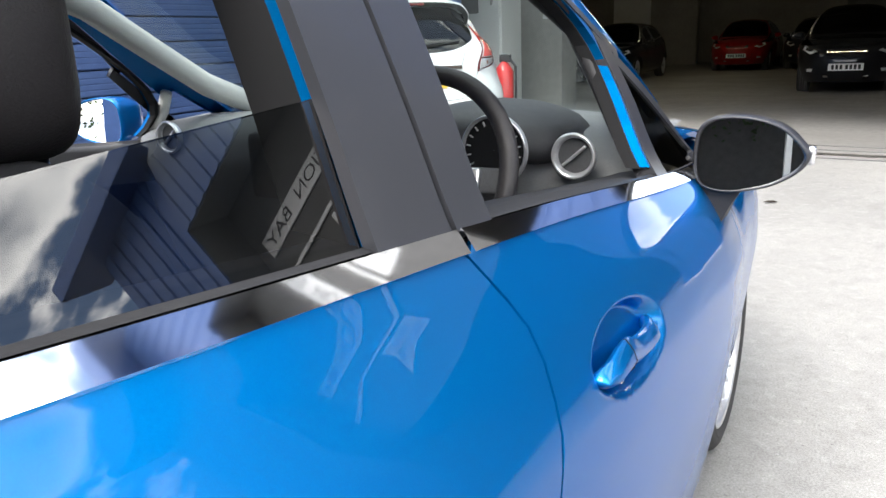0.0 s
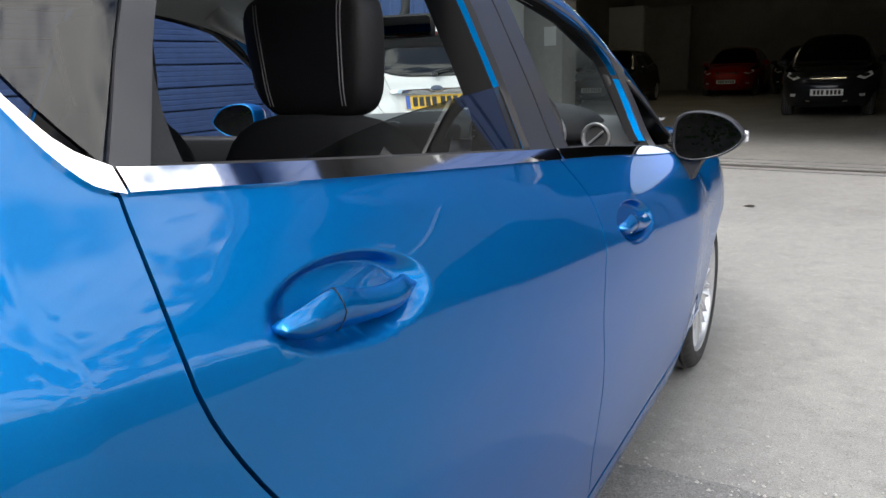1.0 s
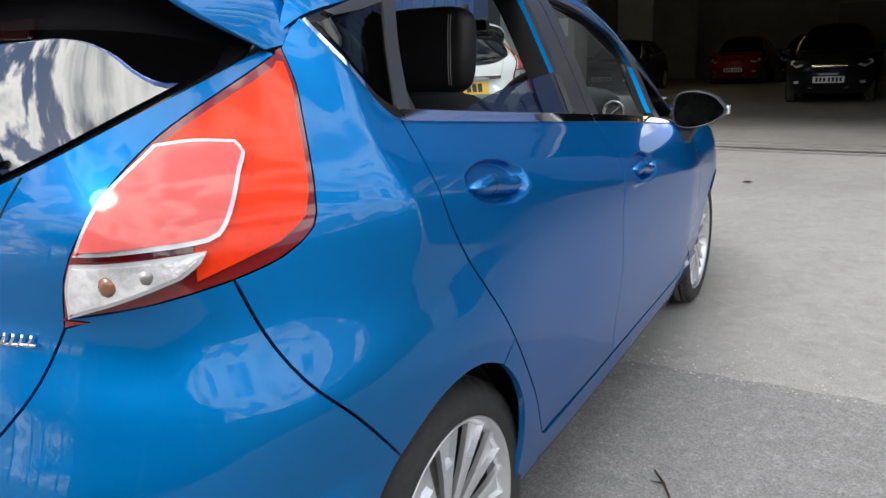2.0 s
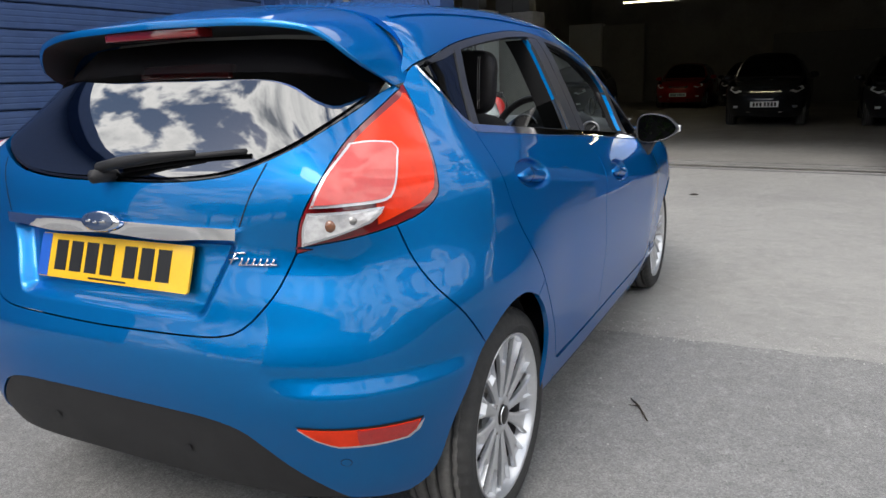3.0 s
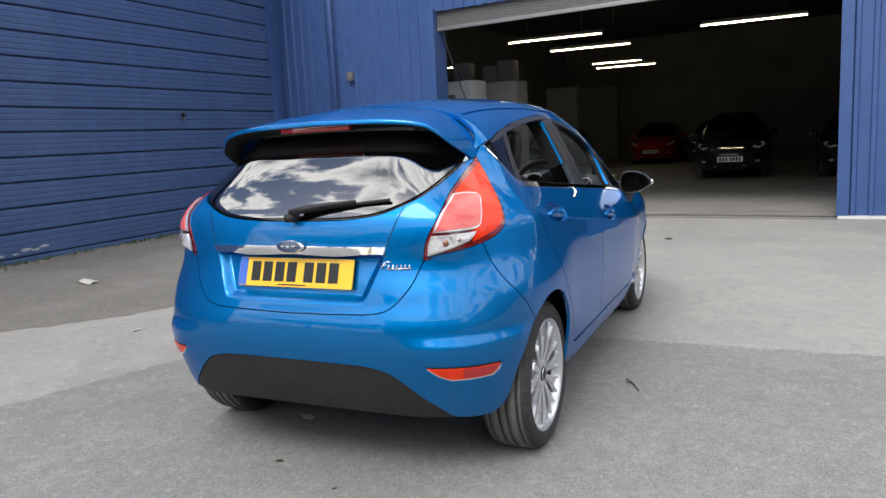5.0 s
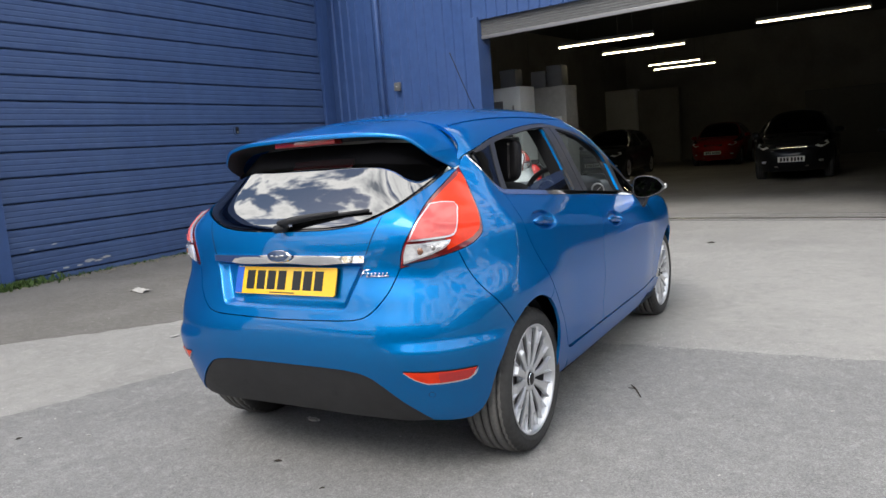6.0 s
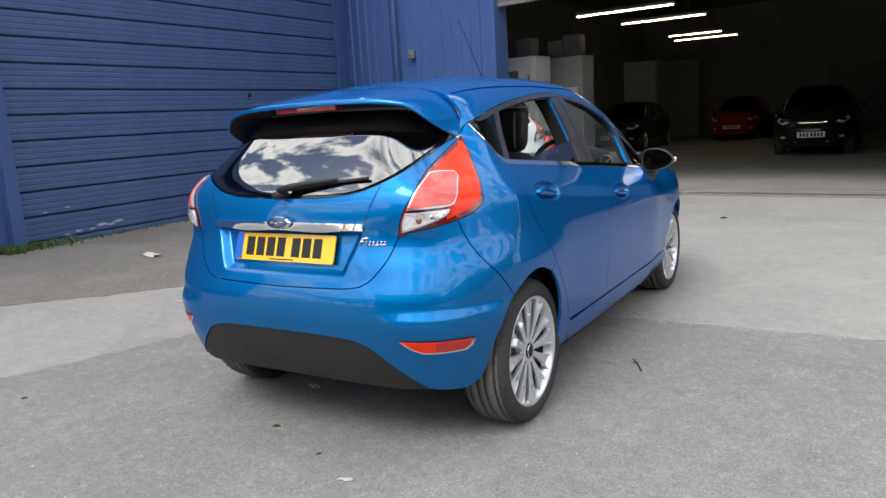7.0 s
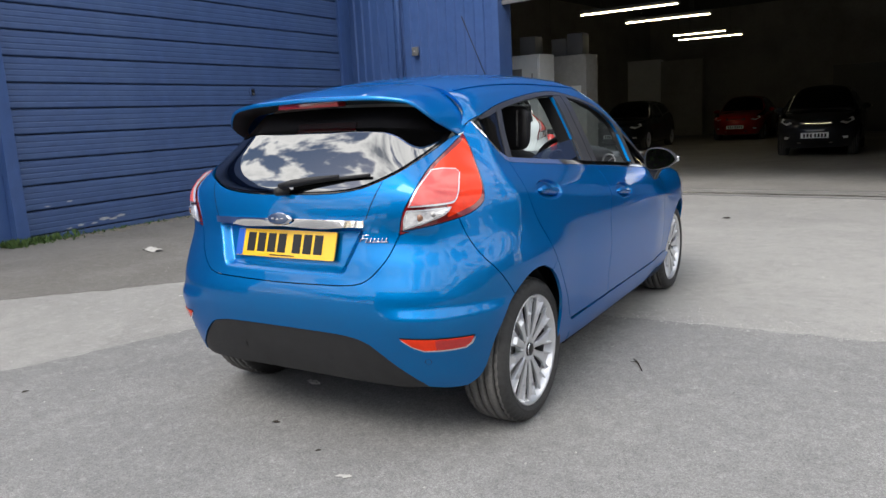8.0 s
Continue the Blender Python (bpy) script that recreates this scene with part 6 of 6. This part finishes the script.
for i in range(500):
    y, x = rng.uniform(2.0, 9.2), -6.94 + abs(rng.gauss(0, .16))
    a, l, w = rng.uniform(0, 6.28), rng.uniform(.01, .05), rng.uniform(.003, .012)
    d, s = Vector((math.cos(a), math.sin(a), 0)) * l, Vector((-math.sin(a), math.cos(a), 0)) * w
    b = Vector((x, y, .004))
    bm.faces.new([bm.verts.new(b - s), bm.verts.new(b + d - s * .4 + Vector((0, 0, .006))), bm.verts.new(b + d * .9 + s * .6), bm.verts.new(b + s)])
tagged(part("litter", bm, STRAW, None, smooth=False), "dry leaves and straw along the wall", "litter", "", "stuff")

# ---- inside the hall ----
HX0, HX1, HY1, HZ = -12.5, 5.4, 22.0, 5.2
bm = box((HX0, .0, -.05), (HX1, HY1, .004))
wall_part("hall_floor", bm, HALL_FLOOR, "smooth grey hall floor, darker inside", "floor")
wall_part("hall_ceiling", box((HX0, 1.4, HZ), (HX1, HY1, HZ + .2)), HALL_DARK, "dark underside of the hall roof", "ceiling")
wall_part("hall_wall_back", box((HX0, HY1, 0), (HX1, HY1 + .25, HZ)), HALL_WALL, "dim painted block wall at the back of the hall")
wall_part("hall_wall_left", box((HX0 - .25, .1, 0), (HX0, HY1, HZ)), HALL_WALL, "dim painted block wall of the hall")
wall_part("hall_wall_right", box((HX1, .1, 0), (HX1 + .25, HY1, HZ)), HALL_WALL, "dim painted block wall of the hall")
structure(part("hall_partition", box((-7.8, 29.4, 0), (-6.3, 30.0, 3.2), .01), CABINET_W, None, smooth=False), "pale block of offices at the back of the hall", "wall")
structure(part("hall_partition_dim", box((-6.3, 29.6, 0), (-4.6, 30.0, 3.1), .01), HALL_WALL, None, smooth=False), "dim wall beside the pale offices", "wall")
wall_part("hall_partition_low", box((-4.6, 19.6, 0), (5.3, 19.8, 2.4), .01), GREY_BOX, "grey partition behind the parked cars")
wall_part("hall_wall_front", box((HX0, .06, 0), (CORNER_X, .3, HZ)), HALL_WALL, "inner face of the front wall")
wall_part("threshold", box((-OPEN_W, -.02, -.02), (0, .16, .008), .003), STEEL, "worn steel strip across the hall opening", "threshold")
# tubes
def tube_light(x, y, z, l):
    t = thing("tube_light", pose(x, y, z), "lit fluorescent tube light under the dark hall roof", "light", "hall tube lights")
    part("batten", box((-l / 2, -.04, .03), (l / 2, .04, .09), .01), GREY_BOX, t)
    part("tube", lathe([(-l / 2, .001), (-l / 2, .015), (l / 2, .015), (l / 2, .001)], 12, "x"), TUBE, t)
    for s in (-1, 1):
        part("tube_holder", box((s * l / 2 - .015, -.025, -.025), (s * l / 2 + .015, .025, .04), .004), GREY_BOX, t)
    part("tube_rod", tube([(-.6, 0, .09), (-.6, 0, HZ - z)], .006, 6), GREY_BOX, t)
    part("tube_rod", tube([(.6, 0, .09), (.6, 0, HZ - z)], .006, 6), GREY_BOX, t)


for x, y, z, l in LAMPS:
    tube_light(x, y, z, l)
# white cabinet and grey cupboard just inside
cab = thing("cabinet", pose(-4.14, 11.0, 0, 0, 0, -7), "white enamelled cabinet with a dark window panel", "cabinet")
part("body", box((-.50, 0, 0), (.50, .55, 2.35), .012), CABINET_W, cab)
dr = part("door", box((-.47, -.022, .05), (.47, -.002, 2.30), .006), CABINET_W, cab)
part("window_panel", box((-.36, -.028, 1.55), (.12, -.021, 2.10), .004), GREY_BOX, dr)
part("handle", box((.34, -.05, 1.65), (.37, -.022, 2.0), .008), STEEL, dr)
cup = thing("cupboard", pose(-3.55, 12.0, 0, 0, 0, -7), "plain grey cupboard with a small notice", "cupboard")
part("body", box((-.45, 0, 0), (.45, .5, 2.35), .012), HALL_WALL, cup)
part("notice", box((.12, -.006, 1.45), (.34, -.001, 1.75), .001), SIGN_W, cup)
for x in (-3.95, -3.72, -3.38):
    bx = thing("carton", pose(x, 11.1 if x < -3.9 else 12.1, 2.35), "dark grey box standing on top of a cabinet", "box", "boxes on the cabinets")
    part("body", box((-.16, 0, 0), (.16, .35, .42 if x > -3.6 else .34), .008), GREY_BOX, bx)
ext = thing("fire_extinguisher", pose(-1.98, 7.45, 0.26), "red fire extinguisher on a tall red stand", "extinguisher")
part("cylinder", lathe([(.10, .001), (.10, .085), (.12, .09), (.62, .09), (.68, .05), (.70, .03), (.72, .001)], 20, "z"), EXT_RED, ext)
part("valve", box((-.04, -.02, .70), (.07, .02, .77), .006), TRIM, ext)
part("hose", tube([(.05, 0, .74), (.12, 0, .66), (.12, 0, .35)], .012, 8), TRIM, ext)
part("stand", box((-.12, -.12, -.26), (.12, .12, .10), .01), EXT_RED, ext)

# drain slots across the threshold
for k, yy in enumerate((-.16, .34, .62)):
    wall_part("drain_%s" % "abc"[k], box((-OPEN_W, yy, -.01), (0, yy + .022, .0095)), GREY_BOX, "narrow dark drain slot across the hall opening", "drain")
# preparation bay beside the hall, seen in the car's windows; its inner walls hold their shade as dark colour
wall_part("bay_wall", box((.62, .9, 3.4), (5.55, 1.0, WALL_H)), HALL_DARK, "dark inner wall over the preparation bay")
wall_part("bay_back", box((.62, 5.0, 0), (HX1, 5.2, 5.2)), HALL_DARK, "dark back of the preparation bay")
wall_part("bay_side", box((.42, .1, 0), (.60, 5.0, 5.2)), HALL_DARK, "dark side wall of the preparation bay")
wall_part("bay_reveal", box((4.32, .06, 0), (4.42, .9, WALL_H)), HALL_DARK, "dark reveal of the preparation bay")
wall_part("building_roof", box((CORNER_X, .06, WALL_H), (5.6, HY1 + .25, WALL_H + .2)), CLAD, "flat navy roof of the building", "roof")
wall_part("building_end", box((5.56, .06, 0), (5.66, HY1 + .25, WALL_H)), CLAD, "navy end wall of the building")
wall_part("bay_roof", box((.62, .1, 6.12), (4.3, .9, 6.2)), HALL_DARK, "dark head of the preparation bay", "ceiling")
wall_part("trim_bay", box((.7, .86, 4.50), (4.25, .9, 4.56)), SIGN_W, "thin pale strip under the bay sign", "trim")
sg = thing("sign", WALL @ pose(2.80, .868, 5.12), "white sign board with dark capitals over the preparation bay", "sign")
part("board", box((-1.35, 0, -.17), (1.35, .031, .17), .004), SIGN_W, sg, smooth=False)
writing("PREPARATION", .27, INK, WALL @ pose(2.45, .864, 5.12, 90, 0, 0), sg, "lettering", 1.80)
writing("BAY", .27, INK, WALL @ pose(3.80, .864, 5.12, 90, 0, 0), sg, "lettering", .52)
s2 = thing("sign", WALL @ pose(2.75, .868, 4.18), "small white sign with dark capitals under the bay sign", "sign")
part("board", box((-.42, 0, -.24), (.42, .031, .24), .004), SIGN_W, s2, smooth=False)
writing("SOLD", .17, INK, WALL @ pose(2.75, .864, 4.29, 90, 0, 0), s2, "lettering", .42)
writing("USED CARS", .17, INK, WALL @ pose(2.75, .864, 4.07, 90, 0, 0), s2, "lettering", .74)

# grit, twig and paper on the yard
tw = thing("twig", pose(.985, 1.43, .008), "thin dark forked twig lying on the tarmac", "twig")
part("stem", tube([(-.02, .06, .0), (.02, .0, .004), (.07, -.10, .0)], .004, 6, [.5, 1, .7]), TWIG, tw)
part("fork", tube([(.02, .0, .004), (-.015, -.01, .006)], .003, 6, [1, .4]), TWIG, tw)
rng = random.Random(21)
bm = bmesh.new()
for i in range(1900):
    x, y = rng.uniform(-5, 4.5), rng.uniform(-2.2, 8)
    r = rng.choice([.002, .002, .003, .003, .004, .006])
    if i > 1400:
        # broken stone along the worn edge of the tarmac
        x, y = rng.uniform(.3, 4.0), 2.22 + abs(rng.gauss(0, .16)) - .05
        r = rng.choice([.003, .004, .005, .007])
    pts = [bm.verts.new((x + r * rng.uniform(.6, 1.2) * math.cos(q), y + r * rng.uniform(.6, 1.2) * math.sin(q), .0045)) for q in (0, 1.2, 2.5, 3.8, 5.0)]
    t = bm.verts.new((x, y, .0045 + r * .8))
    for k in range(5):
        bm.faces.new((pts[k], pts[(k + 1) % 5], t))
tagged(part("grit", bm, PAPER, None, smooth=False), "pale loose grit scattered over the yard", "grit", "", "stuff")
for x, y, s in ((-4.75, 2.95, .16), (.40, -.14, .03), (-.35, .55, .05), (-2.6, 1.6, .04)):
    lt = thing("scrap", pose(x, y, .005, 0, 0, 40 * x), "small pale crumpled scrap lying on the ground", "scrap", "scraps on the ground")
    bm = bmesh.new()
    bmesh.ops.create_grid(bm, x_segments=6, y_segments=4, size=1)
    for v in bm.verts:
        v.co = Vector((v.co.x * s * rng.uniform(.7, 1.1), v.co.y * s * .45 * rng.uniform(.6, 1.1), rng.uniform(0, .16) * s + .001))
    part("sheet", bm, PAPER, lt, smooth=False)

def dead_leaf(x, y, size, turn, mat, label):
    lf = thing("leaf", pose(x, y, .0055, 0, 0, turn), label, "leaf", "leaves on the ground")
    bm = bmesh.new()
    rim = [bm.verts.new((size * a, size * b, size * c)) for a, b, c in ((-1, 0, .05), (-.4, .38, .22), (.3, .34, .30), (1, .05, .10), (.35, -.30, .26), (-.45, -.34, .18))]
    mid = bm.verts.new((0, 0, .02 * size))
    for k in range(6):
        bm.faces.new((rim[k], rim[(k + 1) % 6], mid))
    part("blade", bm, mat, lf, smooth=False)


for x, y, size, turn, mat, label in ((-.18, .11, .022, 20, TWIG, "dark curled dead leaf on the tarmac"), (-1.655, -.155, .020, 70, TWIG, "dark curled dead leaf on the tarmac"),
                                     (.53, 6.39, .050, 10, TWIG, "dark curled dead leaf on the pale concrete"), (.17, -.02, .013, 50, TWIG, "small dark dead leaf on the tarmac"),
                                     (-1.33, .005, .018, 15, PAPER, "small pale dry leaf on the tarmac"), (1.88, 1.40, .012, 40, PAPER, "tiny pale dry leaf on the tarmac")):
    dead_leaf(x, y, size, turn, mat, label)

# ---- what closes the yard behind and beside the camera: seen in mirrors and paint ----
bm = box((13.0, -22.0, 0), (13.4, 10.5, 3.6), .02)
structure(part("wall_east", bm, BRICK, None, smooth=False), "plain brown brick wall closing the yard", "wall")


# shaded building across the yard, its wide doorway dark: back and end walls carry that shade in their colour
SOUTH = pose(0, -13.0, 0)
def south(name, lo, hi, mat, label, category="wall"):
    ob = part(name, box(lo, hi, .01), mat, None, smooth=False)
    ob.matrix_world = SOUTH
    structure(ob, label, category)


south("wall_south_left", (-3.2, -.3, 0), (-1.6, 0, 5.2), CLAD, "navy steel wall across the yard")
south("wall_south_right", (9.0, -.3, 0), (14.0, 0, 5.2), CLAD, "navy steel wall across the yard")
south("wall_south_head", (-1.6, -.3, 4.2), (9.0, 0, 5.2), CLAD, "navy steel wall over the wide doorway across the yard")
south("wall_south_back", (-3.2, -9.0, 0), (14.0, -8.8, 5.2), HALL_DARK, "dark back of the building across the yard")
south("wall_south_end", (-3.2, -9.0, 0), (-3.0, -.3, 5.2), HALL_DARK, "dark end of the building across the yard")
south("roof_south", (-3.4, -9.2, 5.2), (14.0, .3, 5.45), CLAD, "flat roof of the building across the yard", "roof")
south("trim_south_post", (3.6, -3.2, 0), (3.75, -3.0, 4.2), SIGN_W, "pale steel post inside the wide doorway", "trim")


def tree(m, h, seed):
    r = random.Random(seed)
    t = thing("tree", m, "leafy dark green tree behind the yard", "tree", "trees behind the yard")
    part("trunk", tube([(0, 0, 0), (.05, .02, h * .3), (-.04, .05, h * .6), (0, 0, h * .85)], .16, 8, [1.2, 1, .7, .25]), BARK, t)
    limbs = bmesh.new()
    tips = []
    for i in range(9):
        a, z = r.uniform(0, 6.28), h * r.uniform(.3, .7)
        d = h * r.uniform(.15, .30)
        e = Vector((d * math.cos(a), d * math.sin(a), z + h * r.uniform(.08, .22)))
        add_tube(limbs, [(0, 0, z), e * .5 + Vector((0, 0, z * .5)), e], .05, 5, [1, .7, .3])
        tips.append(e)
    part("limbs", limbs, BARK, t)
    verts, faces = [], []
    tips.append(Vector((0, 0, h * .88)))
    for i in range(7000):
        e = r.choice(tips)
        p = e + Vector((r.gauss(0, .10), r.gauss(0, .10), r.gauss(0, .085))) * h
        a, b, s = r.uniform(0, 6.28), r.uniform(-1, 1), r.uniform(.05, .11)
        u = Vector((math.cos(a), math.sin(a), b)).normalized() * s
        v = u.orthogonal().normalized() * s * .6
        k = len(verts)
        verts += [p - u, p + v, p + u, p - v]
        faces.append((k, k + 1, k + 2, k + 3))
    tagged(mesh_part("crown", verts, faces, LEAF, t, smooth=False), "", "", "", "stuff")


rng = random.Random(3)
for i in range(11):
    tree(pose(-16 + i * 2.9 + rng.uniform(-.6, .6), -24 + rng.uniform(-2, 2), 0), rng.uniform(5.5, 8.5), 50 + i)

# ---- cars ----
hero = build_car(pose(0, 0, 0), BLUE, "bright metallic blue five-door hatchback with open front windows", True, .021)
build_car(pose(*WHITE_AT) @ Matrix.Diagonal((1.03, 1.03, 1.09, 1)), WHITE, "white hatchback parked by the hall opening, tail to the yard", False, .05, PLATE_Y, "parked cars")
dark = None
for (x, y, r, k), paint, label in HALL_CARS:
    at = pose(x, y, 0, 0, 0, r) @ Matrix.Diagonal((1.04, 1.04, k, 1))
    if paint is BLACKCAR and dark:
        c = copy_thing(dark, pose(x, y, 0, 0, 0, r))
        c.scale = (1.04, 1.04, k)
        tagged(c, label)
    else:
        c = build_car(at, paint, label, False, .07, PLATE_Y, "parked cars", .45)
        dark = c if paint is BLACKCAR else dark
